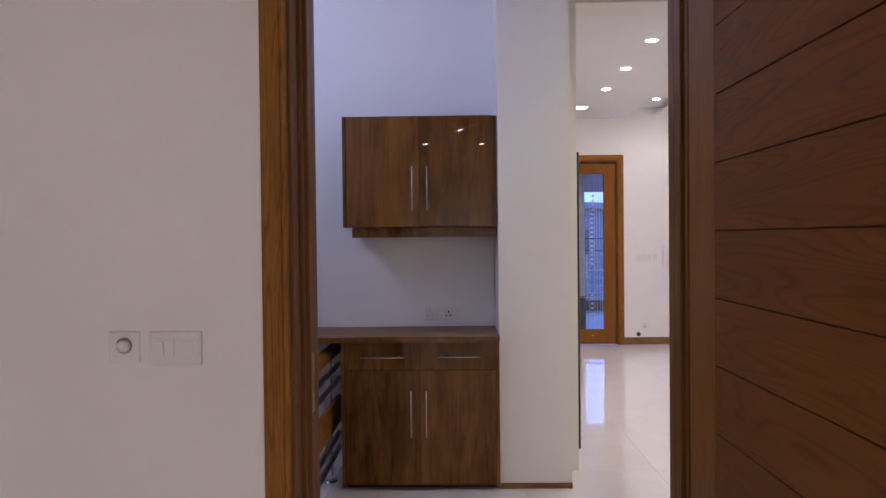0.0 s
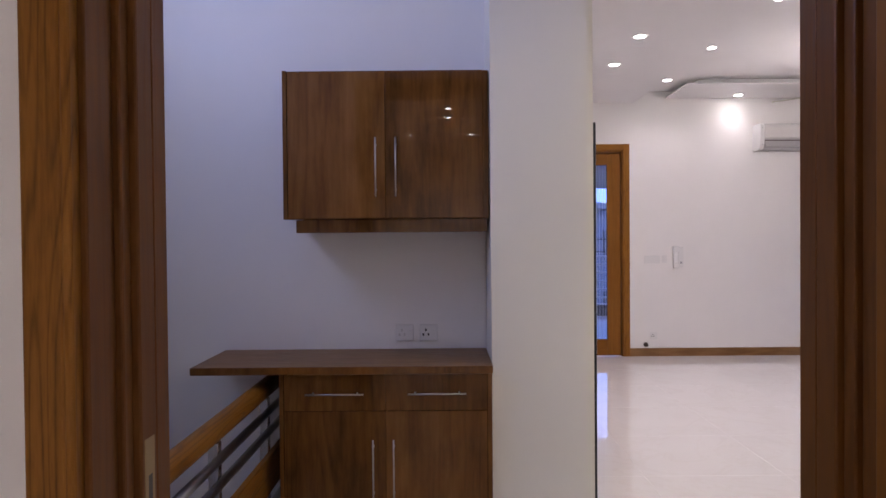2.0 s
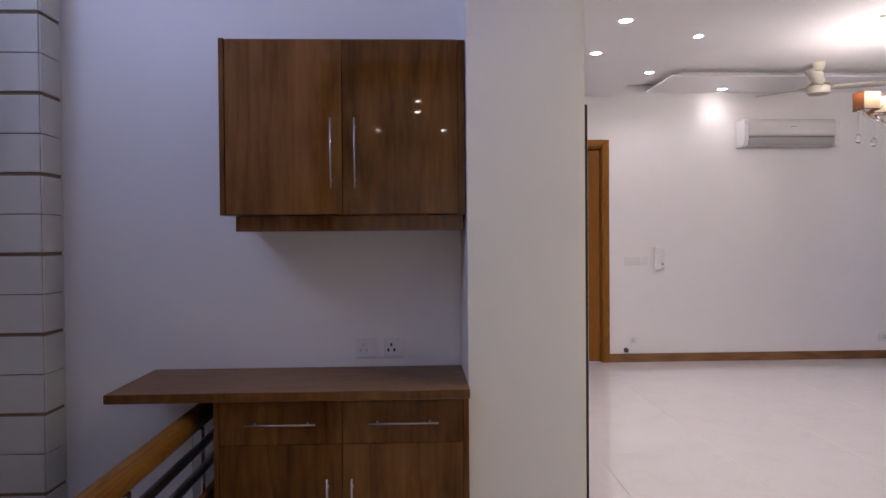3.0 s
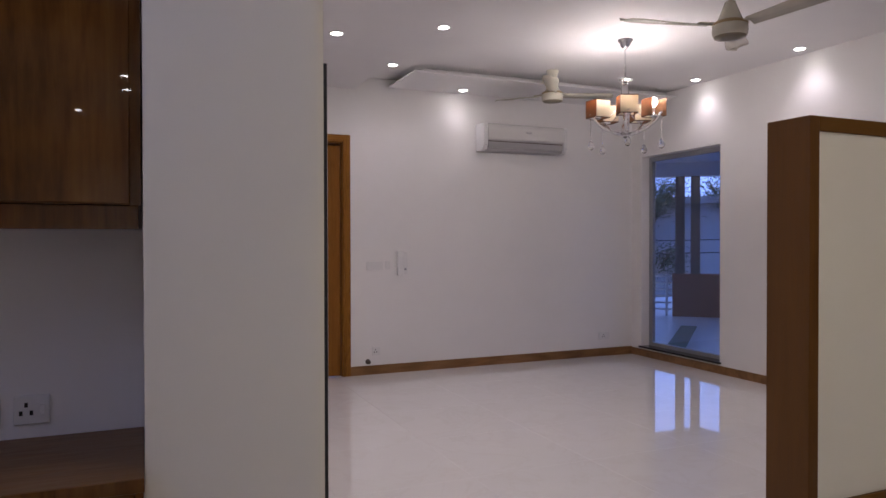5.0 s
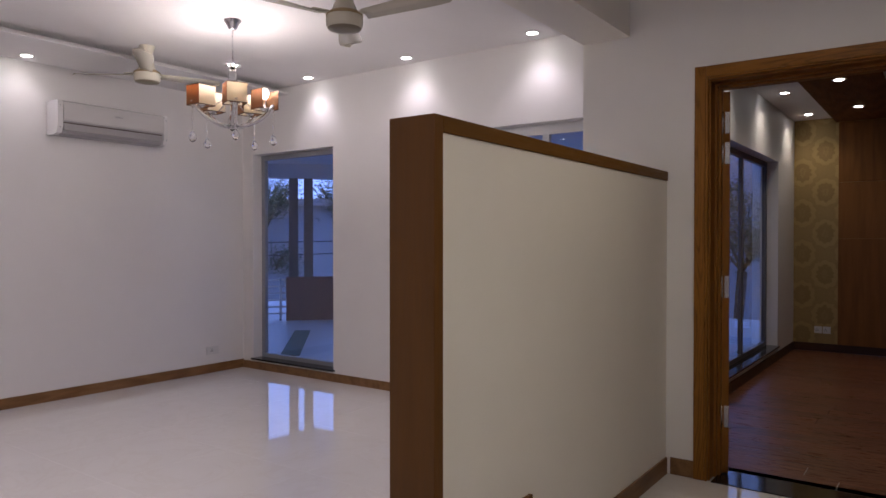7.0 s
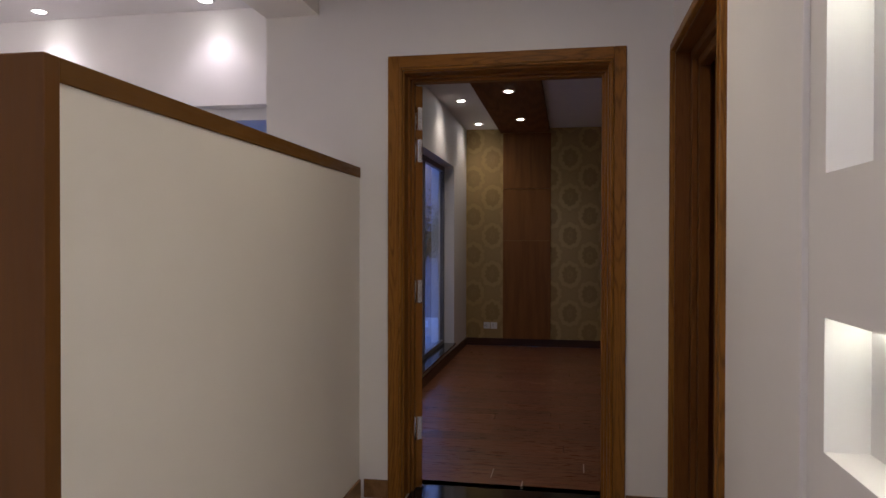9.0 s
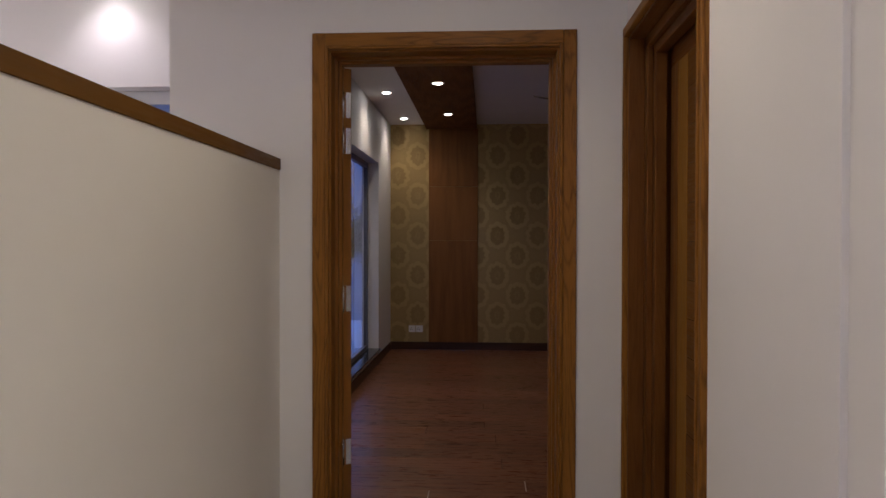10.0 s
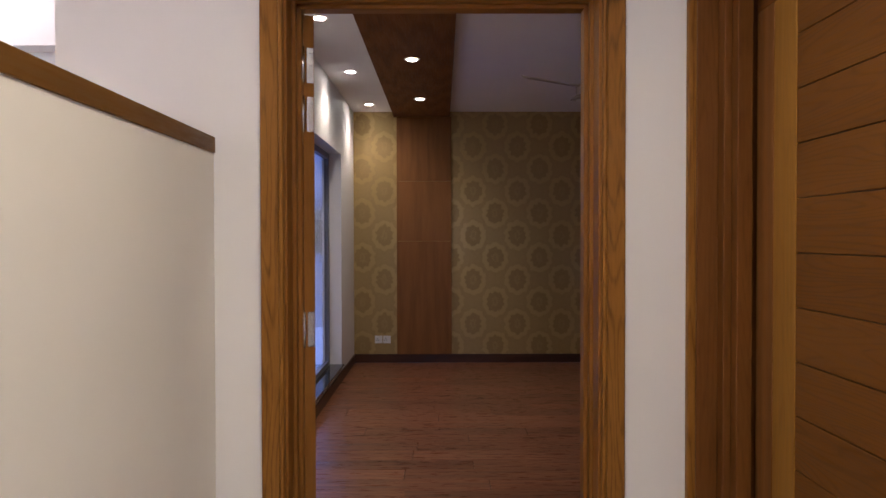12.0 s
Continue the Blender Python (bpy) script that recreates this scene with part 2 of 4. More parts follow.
MIRROR = mat("mirror", (0.9, 0.9, 0.9), 0.02, 1.0)
GLASS = mat("pane_glass", (0.95, 0.97, 1.0), 0.0, 0.0, Transmission_Weight=1.0, IOR=1.52)
SMOKED = mat("smoked_pane_glass", (0.68, 0.73, 0.84), 0.0, 0.0, Transmission_Weight=1.0, IOR=1.52)
CRYSTAL = mat("crystal", (1, 1, 1), 0.02, 0.0, Transmission_Weight=1.0, IOR=1.5)
SHADE_L = mat("pale_shade", (0.80, 0.73, 0.60), 0.8, 0.0, Transmission_Weight=0.0)
SHADE_T = mat("shade_binding", (0.07, 0.035, 0.02), 0.8)
SHADE_D = mat("brown_shade", (0.24, 0.115, 0.055), 0.8)
CONC = paint("exterior_plaster", (0.66, 0.66, 0.68), 0.8)
BRICKRED = paint("parapet_cladding", (0.20, 0.09, 0.065), 0.7)
COLUMN = paint("dark_column", (0.10, 0.095, 0.10), 0.7)
TERR = paint("terrace_tile", (0.52, 0.52, 0.54), 0.35)
BARK = paint("bark", (0.07, 0.055, 0.04), 0.9)
LEAVES = mat("leaves", (0.045, 0.075, 0.03), 0.6)
ASPH = paint("street_ground", (0.07, 0.07, 0.07), 0.9)
GROUT = mat("grout", (0.70, 0.675, 0.65), 0.5)
STONE = paint("stair_wall_stone", (0.66, 0.64, 0.60), 0.5)
FROST = mat("frosted_etching", (0.62, 0.64, 0.68), 0.6, 0.0, Transmission_Weight=0.35)
STONEJ = mat("stone_joint", (0.27, 0.19, 0.12), 0.9)


def emit(name, color, strength):
    m = mat(name, color, 0.5)
    bsdf(m).inputs["Emission Color"].default_value = (*color, 1)
    bsdf(m).inputs["Emission Strength"].default_value = strength
    return m


LENS_A = emit("room_lamp_lens", (1.0, 0.97, 0.95), 90.0)
LENS = emit("lamp_lens", (1.0, 0.97, 0.95), 32.0)
DIFFUSER = emit("panel_diffuser", (1.0, 0.97, 0.97), 1.1)
BULB = emit("bulb_glass", (1.0, 0.92, 0.86), 7.0)
NICHE_L = emit("niche_strip_light", (0.98, 1.0, 0.88), 15.0)


def translucent(m, color, weight):
    t, mx, out = nd(m, "ShaderNodeBsdfTranslucent"), nd(m, "ShaderNodeMixShader"), m.node_tree.nodes["Material Output"]
    t.inputs["Color"].default_value = (*color, 1)
    mx.inputs[0].default_value = weight
    ln(m, bsdf(m).outputs[0], mx.inputs[1])
    ln(m, t.outputs[0], mx.inputs[2])
    ln(m, mx.outputs[0], out.inputs["Surface"])


translucent(SHADE_L, (0.92, 0.84, 0.70), 0.58)
translucent(SHADE_D, (0.42, 0.23, 0.12), 0.5)


def marble():
    m = mat("polished_marble_tile", (0.74, 0.715, 0.69), 0.025, IOR=1.95)
    v = coords(m, (1, 1, 1), True)
    n = nd(m, "ShaderNodeTexNoise", Scale=1.6, Detail=9.0, Roughness=0.6, Distortion=1.6)
    n2 = nd(m, "ShaderNodeTexNoise", Scale=3.0, Detail=5.0)
    ln(m, v, n.inputs["Vector"])
    ln(m, v, n2.inputs["Vector"])
    vein = ramp(m, n.outputs[0], [(0.47, (0.705, 0.680, 0.660)), (0.5, (0.682, 0.652, 0.624)), (0.53, (0.70, 0.676, 0.656))])
    mix = nd(m, "ShaderNodeMix")
    mix.data_type, mix.blend_type = "RGBA", "MULTIPLY"
    mix.inputs[0].default_value = 1.0
    ln(m, vein, mix.inputs[6])
    ln(m, ramp(m, n2.outputs[0], [(0.3, (0.97, 0.965, 0.96)), (0.7, (1, 1, 1))]), mix.inputs[7])
    ln(m, mix.outputs[2], bsdf(m).inputs["Base Color"])
    return m


def granite():
    m = mat("black_granite", (0.012, 0.012, 0.014), 0.08)
    v = coords(m, (1, 1, 1))
    n = nd(m, "ShaderNodeTexVoronoi", Scale=240.0)
    ln(m, v, n.inputs["Vector"])
    ln(m, ramp(m, n.outputs["Distance"], [(0.05, (0.09, 0.09, 0.10)), (0.25, (0.011, 0.011, 0.013))]), bsdf(m).inputs["Base Color"])
    return m


def damask():
    """Gold wallpaper with a staggered lattice of darker medallions."""
    m = mat("gold_damask_paper", (0.30, 0.225, 0.105), 0.45)
    tc, sep = nd(m, "ShaderNodeTexCoord"), nd(m, "ShaderNodeSeparateXYZ")
    ln(m, tc.outputs["Object"], sep.inputs[0])

    def op(kind, a, b=None):
        n = nd(m, "ShaderNodeMath")
        n.operation = kind
        for k, q in enumerate((a, b)):
            if q is None:
                continue
            if isinstance(q, (int, float)):
                n.inputs[k].default_value = q
            else:
                ln(m, q, n.inputs[k])
        return n.outputs[0]

    edge = nd(m, "ShaderNodeTexNoise", Scale=26.0, Detail=3.0)
    ln(m, tc.outputs["Object"], edge.inputs["Vector"])

    def cell(dy, dz):
        u = op("SUBTRACT", op("FRACT", op("MULTIPLY", op("ADD", sep.outputs["Y"], dy), 1 / 0.518)), 0.5)
        w = op("SUBTRACT", op("FRACT", op("MULTIPLY", op("ADD", sep.outputs["Z"], dz), 1 / 0.518)), 0.5)
        rad = op("SQRT", op("ADD", op("MULTIPLY", u, u), op("MULTIPLY", w, w)))
        ang = op("ARCTAN2", w, u)
        lobes = op("ADD", op("MULTIPLY", op("COSINE", op("MULTIPLY", ang, 10.0)), 0.014), op("ADD", op("MULTIPLY", op("COSINE", op("MULTIPLY", ang, 2.0)), 0.022), op("MULTIPLY", op("SUBTRACT", edge.outputs[0], 0.5), 0.11)))
        return op("ADD", rad, lobes)

    near = op("MINIMUM", cell(0.259 - 3.305, 0.259 - 2.524), cell(-3.305, -2.524))
    flower = ramp(m, near, [(0.0, (0.95,) * 3), (0.06, (0.62,) * 3), (0.10, (0.95,) * 3), (0.195, (1.0,) * 3), (0.222, (0.05,) * 3), (0.30, (0.0,) * 3), (0.325, (0.62,) * 3), (0.40, (0.5,) * 3)])
    tex = nd(m, "ShaderNodeTexNoise", Scale=30.0, Detail=5.0, Roughness=0.7)
    ln(m, tc.outputs["Object"], tex.inputs["Vector"])
    fac = op("MULTIPLY", flower, op("ADD", 0.35, tex.outputs[0]))
    ln(m, ramp(m, fac, [(0.0, (0.435, 0.305, 0.122)), (0.8, (0.315, 0.212, 0.083))]), bsdf(m).inputs["Base Color"])
    ln(m, ramp(m, fac, [(0.0, (0.34,) * 3), (0.8, (0.62,) * 3)]), bsdf(m).inputs["Roughness"])
    bsdf(m).inputs["Metallic"].default_value = 0.35
    bump(m, tex.outputs[0], 0.15, 0.001)
    return m


MARBLE, GRANITE, PAPER = marble(), granite(), damask()

# ---- mesh helpers ----


def box(bm, x0, y0, z0, x1, y1, z1, bev=0.0):
    xs, ys, zs = sorted((x0, x1)), sorted((y0, y1)), sorted((z0, z1))
    vs = [bm.verts.new((x, y, z)) for z in zs for y in ys for x in xs]
    fs = [bm.faces.new([vs[i] for i in f]) for f in ((0, 2, 3, 1), (4, 5, 7, 6), (0, 1, 5, 4), (2, 6, 7, 3), (0, 4, 6, 2), (1, 3, 7, 5))]
    if bev:
        es = {e for f in fs for e in f.edges}
        bmesh.ops.bevel(bm, geom=list(es), offset=bev, segments=2, profile=0.5, affect="EDGES")
    return bm


def boxes(*rows, bev=0.0):
    bm = bmesh.new()
    for r in rows:
        box(bm, *r, bev=bev)
    return bm


def lathe(bm, profile, n=24, c=(0, 0, 0)):
    """Turn (radius, height) pairs about a vertical axis through c."""
    rings = []
    for r, z in profile:
        if r < 1e-6:
            rings.append([bm.verts.new((c[0], c[1], c[2] + z))])
        else:
            rings.append([bm.verts.new((c[0] + r * math.cos(2 * math.pi * k / n), c[1] + r * math.sin(2 * math.pi * k / n), c[2] + z)) for k in range(n)])
    for a, b in zip(rings, rings[1:]):
        for k in range(n):
            q = [a[k % len(a)], a[(k + 1) % len(a)], b[(k + 1) % len(b)], b[k % len(b)]]
            q = list(dict.fromkeys(q))
            if len(q) > 2:
                bm.faces.new(q)
    for f in bm.faces:
        f.smooth = True
    return bm


def tube(bm, pts, r, n=10):
    pts = [Vector(p) for p in pts]
    rings, up = [], Vector((0, 0, 1))
    for i, p in enumerate(pts):
        d = (pts[min(i + 1, len(pts) - 1)] - pts[max(i - 1, 0)]).normalized()
        s = d.cross(up if abs(d.z) < 0.95 else Vector((1, 0, 0))).normalized()
        t = s.cross(d)
        rings.append([bm.verts.new(p + r * (math.cos(2 * math.pi * k / n) * s + math.sin(2 * math.pi * k / n) * t)) for k in range(n)])
    for a, b in zip(rings, rings[1:]):
        for k in range(n):
            bm.faces.new((a[k], a[(k + 1) % n], b[(k + 1) % n], b[k])).smooth = True
    bm.faces.new(rings[0][::-1])
    bm.faces.new(rings[-1])
    return bm


def as_object(name, bm, material):
    bmesh.ops.recalc_face_normals(bm, faces=bm.faces)
    me = bpy.data.meshes.new(name)
    bm.to_mesh(me)
    bm.free()
    me.materials.append(material)
    return new(name, me)


def part(name, bm, material, parent, label=""):
    """One mesh under parent, in the parent's own coordinates."""
    ob = as_object(name, bm, material)
    ob.parent = parent
    return tagged(ob, label)


def thing(name, label, category, at=(0, 0, 0), turn=0, group=""):
    ob = new(name)
    ob.matrix_world = pose(*at, 0, 0, turn)
    return tagged(ob, label, category, group)


def single(name, bm, material, label, category, group=""):
    return tagged(as_object(name, bm, material), label, category, group)


def setting(name, bm, material, label="", category="wall"):
    return tagged(as_object(name, bm, material), label, category, kind="structure")


# ---- walls, floors, ceilings ----
TOPZ = 3.25
DOOR_H = 2.41

# room A, where the walk begins
setting("wall_a_north", boxes((-2.4, 2.46, 0, -0.51, 2.70, TOPZ), (0.76, 2.46, 0, 1.55, 2.70, TOPZ), (-0.51, 2.46, DOOR_H - 0.02, 0.76, 2.70, TOPZ)), WALL, "off-white painted wall with a wide doorway")
setting("wall_a_west", boxes((-2.6, -4.5, 0, -2.4, 2.70, TOPZ)), WALL, "plain off-white painted wall")
setting("wall_a_east", boxes((1.35, -4.5, 0, 1.55, 2.46, TOPZ)), WALL, "plain off-white painted wall")
setting("wall_a_south", boxes((-2.6, -4.7, 0, 1.55, -4.5, TOPZ)), WALL, "plain off-white painted wall")
setting("ceiling_a", boxes((-2.6, -4.7, Z_A, 1.55, 2.46, Z_A + 0.15)), CEIL, "flat white ceiling", "ceiling")
setting("floor_a", boxes((-2.6, -4.7, -0.2, 1.55, 2.58, -0.002)), MARBLE, "polished cream marble floor", "floor")

# stair niche
setting("wall_niche_back", boxes((-1.8, 4.713, -2.6, 0.26, 4.90, TOPZ + 1)), WALL, "white wall behind the cabinets")
# the high opening is out of view, made to hold the blue area lamp
setting("wall_stair_west", boxes((-1.8, 2.70, -2.6, -1.63, 4.713, 2.25), (-1.8, 2.70, 2.25, -1.63, 2.9, TOPZ + 1), (-1.8, 4.1, 2.25, -1.63, 4.713, TOPZ + 1), (-1.8, 2.9, 3.25, -1.63, 4.1, TOPZ + 1)), WALL, "white stair wall with an added, unseen high opening")
stone_pier = setting("wall_stair_pier", boxes((-1.63, 4.568, -2.6, -1.322, 4.713, TOPZ + 1)), STONEJ, "stair pier clad in pale stone courses")
setting("wall_stair_south", boxes((-1.8, 2.70, -2.6, -0.75, 2.72, 0)), WALL, "wall below the landing")
# second box is an unseen filler that stops sky leaking in over the wall
setting("ceiling_stair", boxes((-1.8, 2.70, 3.6, 0.26, 4.713, 3.75), (-1.8, 2.60, 3.25, 0.26, 2.70, 3.75)), CEIL, "flat white ceiling", "ceiling")
setting("floor_stair", boxes((-1.8, 2.70, -2.75, -0.70, 4.90, -2.6)), GROUT, "lower landing of the stairs", "floor")
setting("wall_stair_edge", boxes((-0.78, 2.72, -2.6, -0.70, 4.713, -0.002)), WALL, "edge of the landing")
# pier between niche and lounge
setting("wall_pier", boxes((0.247, 4.33, 0, 0.642, 4.90, TOPZ + 1), (0.642, 4.62, 0, 0.728, 4.90, TOPZ + 1)), CREAM, "square white painted pier")
setting("wall_lounge_west", boxes((0.515, 4.90, 0, 0.728, 9.41, TOPZ)), WALL, "plain white wall of the lounge")
# lounge
setting("wall_lounge_north", boxes((0.515, 9.41, 0, 0.94, 9.61, TOPZ), (2.10, 9.41, 0, 5.80, 9.61, TOPZ), (0.94, 9.41, DOOR_H - 0.03, 2.10, 9.61, TOPZ)), WALL, "long white wall of the lounge")
W1 = (8.018, 9.235, 0.105, 2.33)
W2 = (5.05, 6.20, 0.105, 2.342)
setting("wall_lounge_east", boxes((5.62, 5.0, 0, 5.80, W2[0], TOPZ), (5.62, W2[0], 0, 5.80, W2[1], W2[2]), (5.62, W2[0], W2[3], 5.80, W2[1], TOPZ), (5.62, W2[1], 0, 5.80, W1[0], TOPZ),
                                  (5.62, W1[0], 0, 5.80, W1[1], W1[2]), (5.62, W1[0], W1[3], 5.80, W1[1], TOPZ), (5.62, W1[1], 0, 5.80, 9.41, TOPZ)), WALL, "white wall with two tall windows")
setting("ceiling_lounge", boxes((2.20, 4.95, Z_HIGH, 5.62, 9.41, Z_HIGH + 0.15), (0.715, 4.95, Z_LOW, 2.20, 9.41, Z_LOW + 0.27)), CEIL, "white ceiling with a lowered border", "ceiling")
setting("ceiling_border", boxes((2.56, 8.655, 2.920, 5.62, 9.41, 2.934), (2.72, 8.82, 2.934, 5.62, 9.41, 2.998)), CEIL, "thin dropped ceiling border with a dark shadow gap", "ceiling")
# lobby
setting("wall_bed_door", boxes((4.85, 2.62, 0, 5.09, 3.06, TOPZ), (4.85, 4.265, 0, 5.09, 4.70, TOPZ), (4.85, 3.06, DOOR_H - 0.03, 5.09, 4.265, TOPZ), (4.85, 4.70, 0, 5.69, 5.0, TOPZ)), CREAM, "cream painted wall with a bedroom doorway")
setting("wall_lobby_south", boxes((1.0, 2.60, 0, 1.75, 2.80, TOPZ), (2.715, 2.60, 0, 2.80, 2.80, TOPZ), (2.80, 2.60, 0, 2.865, 2.785, TOPZ), (2.865, 2.60, 0, 3.67, 2.80, TOPZ), (4.83, 2.60, 0, 4.85, 2.80, TOPZ), (3.67, 2.60, DOOR_H - 0.03, 4.83, 2.80, TOPZ),
                                  (1.75, 2.60, 0, 2.715, 2.71, TOPZ), (1.75, 2.71, 0, 2.715, 2.80, 0.97), (1.75, 2.71, 1.25, 2.715, 2.80, 1.55), (1.75, 2.71, 1.95, 2.715, 2.80, TOPZ), bev=0), WALL, "white wall with two lit display niches")
# unseen wall added so that no sky shows round the closed leaf
setting("wall_sky_block", boxes((3.4, 2.2, 0, 5.0, 2.3, TOPZ)), WALL, "unseen wall keeping sky out behind the closed door")
setting("ceiling_lobby", boxes((0.26, 2.70, Z_A, 4.85, 4.69, Z_A + 0.15), (0.26, 2.46, Z_A + 0.15, 0.3, 4.6, TOPZ + 1)), CEIL, "flat white ceiling", "ceiling")
setting("ceiling_beam", boxes((2.47, 4.69, 2.66, 4.85, 5.0, 3.2), (0.715, 4.69, 2.77, 2.47, 4.95, 3.2)), CREAM, "cream ceiling beam", "ceiling")

# bedroom
BW = (7.2, 9.58, 0.15, 2.32)
setting("wall_bed_north", boxes((5.69, 4.70, 0, BW[0], 4.90, TOPZ), (BW[1], 4.70, 0, 10.8, 4.90, TOPZ), (BW[0], 4.70, 0, BW[1], 4.90, BW[2]), (BW[0], 4.70, BW[3], BW[1], 4.90, TOPZ)), WALL, "white wall with a wide window")
setting("wall_bed_north_inner", boxes((5.09, 4.69, 0, 5.70, 4.70, TOPZ)), WALL, "plain white wall")
setting("wall_bed_east", boxes((10.60, 0.3, 0, 10.80, 4.70, TOPZ)), PAPER, "gold damask wallpaper with faded medallions")
setting("wall_bed_south", boxes((5.0, 0.1, 0, 10.8, 0.3, TOPZ)), WALL, "plain white wall")
setting("wall_bed_west", boxes((4.95, 0.3, 0, 5.09, 2.62, TOPZ)), WALL, "plain white wall")
setting("ceiling_bed", boxes((5.09, 0.3, Z_BED, 10.6, 4.70, Z_BED + 0.15)), CEIL, "flat white ceiling", "ceiling")
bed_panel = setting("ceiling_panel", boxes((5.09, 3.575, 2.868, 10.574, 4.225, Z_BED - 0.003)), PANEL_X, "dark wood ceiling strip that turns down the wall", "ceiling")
setting("floor_bed", boxes((5.09, 0.3, -0.2, 10.6, 4.70, -0.012)), DARK, "dark red-brown laminate floor", "floor")
setting("threshold", boxes((4.83, 3.12, -0.05, 5.088, 4.19, 0.006), bev=0.002), GRANITE, "black granite door threshold", "threshold")

# skirting
sk = 0.012
setting("baseboard_lounge_north", boxes((2.15, 9.41 - sk, 0, 5.62, 9.41, 0.092), bev=0.002), SKIRT, "brown wooden skirting", "skirting")
setting("baseboard_lounge_east", boxes((5.62 - sk, 5.0, 0, 5.62, 9.398, 0.082), bev=0.002), SKIRT, "brown wooden skirting", "skirting")
setting("baseboard_lobby_east", boxes((4.85 - sk, 4.292, 0, 4.85, 4.428, 0.1), (4.85 - sk, 2.80, 0, 4.85, 3.03, 0.1), bev=0.002), SKIRT, "brown wooden skirting", "skirting")
setting("baseboard_lobby_south", boxes((2.87, 2.80, 0, 3.64, 2.80 + sk, 0.1), bev=0.002), SKIRT, "brown wooden skirting", "skirting")
setting("baseboard_pier", boxes((0.247, 4.33 - sk, 0, 0.642, 4.33, 0.03), bev=0.002), SKIRT, "brown wooden skirting", "skirting")
setting("baseboard_bed", boxes((10.6 - sk, 0.3, 0, 10.6, 4.70, 0.1), (5.09, 4.70 - sk, 0, 10.588, 4.70, 0.1), bev=0.002), DARKSK, "dark wooden skirting", "skirting")

# ---- doors ----


def door_frame(name, width, depth, at, turn, cas=0.085, lip=0.031, label="", back=0.4, plain=False, lining=(LINING_SHADED, LINING_SHADED_X)):
    """A moulded timber door frame; local x across the opening, y into the wall. plain: the second jamb has a flat casing."""
    root = tagged(thing(name, label or "varnished teak door frame with stepped mouldings", "door frame", at, turn), kind="structure")
    h = DOOR_H

    def flip(bm, mirror):
        if mirror:
            for v in bm.verts:
                v.co.x = width - v.co.x
        return bm

    for mirror in (False, True):
        flat = mirror and plain
        bm = boxes((0, -0.020, 0, (cas if flat else cas - 0.022), 0.03, h), bev=0.004)
        if not flat:
            box(bm, cas - 0.021, -0.026, 0, cas - 0.006, 0.03, h - cas + 0.021, 0.005)
        box(bm, 0.0, depth - 0.01, 0, cas - 0.01, depth + 0.015, h, 0.004)
        # the flat casing takes the darkened lining wood
        part("casing", flip(bm, mirror), LINING_SHADED if flat else TEAK, root)
        bm = boxes((0.004, 0.0, 0, cas + 0.004, depth * 0.36, h - 0.004), bev=0.003)
        box(bm, 0.006, depth * 0.36, 0, cas + lip * 0.55, depth * 0.5, h - 0.006, 0.004)
        box(bm, 0.006, depth * 0.5, 0, cas + lip, depth * 0.76, h - 0.006, 0.004)
        box(bm, 0.004, depth * 0.76, 0, cas + lip * back, depth, h - 0.004, 0.003)
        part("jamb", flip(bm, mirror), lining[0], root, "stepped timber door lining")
    bm = boxes((cas - 0.022, -0.0205, h - cas + 0.022, width - cas + 0.022, 0.03, h - 0.0005), bev=0.004)
    box(bm, cas - 0.006, -0.026, h - cas + 0.006, width - cas + 0.006, 0.03, h - cas + 0.021, 0.005)
    box(bm, cas - 0.01, depth - 0.01, h - cas + 0.01, width - cas + 0.01, depth + 0.015, h, 0.004)
    part("head_casing", bm, TEAK_X, root)
    bm = boxes((cas, 0.0, h - cas - 0.004, width - cas, depth * 0.36, h - 0.004), bev=0.003)
    box(bm, cas, depth * 0.36, h - cas - lip * 0.55, width - cas, depth * 0.5, h - 0.006, 0.004)
    box(bm, cas, depth * 0.5, h - cas - lip, width - cas, depth * 0.76, h - 0.006, 0.004)
    box(bm, cas, depth * 0.76, h - cas - lip * back, width - cas, depth, h - 0.004, 0.003)
    part("head", bm, lining[1], root, "stepped timber head lining")
    return root


def door_leaf(name, width, at, turn, stile, label, last=0.12, pitch=0.16, z=0.138, grain=None, edge=0.0):
    """A leaf of horizontal grooved boards between plain stiles; local x along the leaf, y its thickness."""
    root = tagged(thing(name, label, "door", at, turn), kind="structure")
    top = DOOR_H - (0.06 if edge else 0.125)
    if edge:
        # dark strip added for the shadow in the rebate beside the stile
        part("edge_board", boxes((0, 0, 0.012, edge - 0.001, 0.042, top - 0.149), bev=0.003), PANEL, root, "dark upright strip in place of the shaded rebate")
        part("top_rail", boxes((0, 0, top - 0.147, width - last - 0.003, 0.042, top), bev=0.003), LEAF_X, root)
        part("stile", boxes((edge, 0, 0.012, stile, 0.042, top - 0.149), bev=0.003), TEAK_L, root, "pale upright teak edge board")
        top -= 0.149
        part("stile", boxes((width - last, 0, 0.012, width, 0.042, top + 0.149), bev=0.003), TEAK, root)
    else:
        part("stile", boxes((0, 0, 0.012, stile, 0.042, top), bev=0.003), TEAK_P, root, "lighter upright teak edge board")
        part("stile", boxes((width - last, 0, 0.012, width, 0.042, top), bev=0.003), TEAK, root)
    part("core", boxes((stile + 0.002, 0.008, 0.014, width - last - 0.002, 0.034, top - 0.002)), DARK, root)
    edges = [0.012] + [z + k * pitch for k in range(20) if z + k * pitch < top - 0.05] + [top]
    for a, b in zip(edges, edges[1:]):
        part("board", boxes((stile + 0.003, 0.0, a + 0.0015, width - last - 0.003, 0.042, b - 0.0015), bev=0.002), grain or LEAF_X, root)
    return root


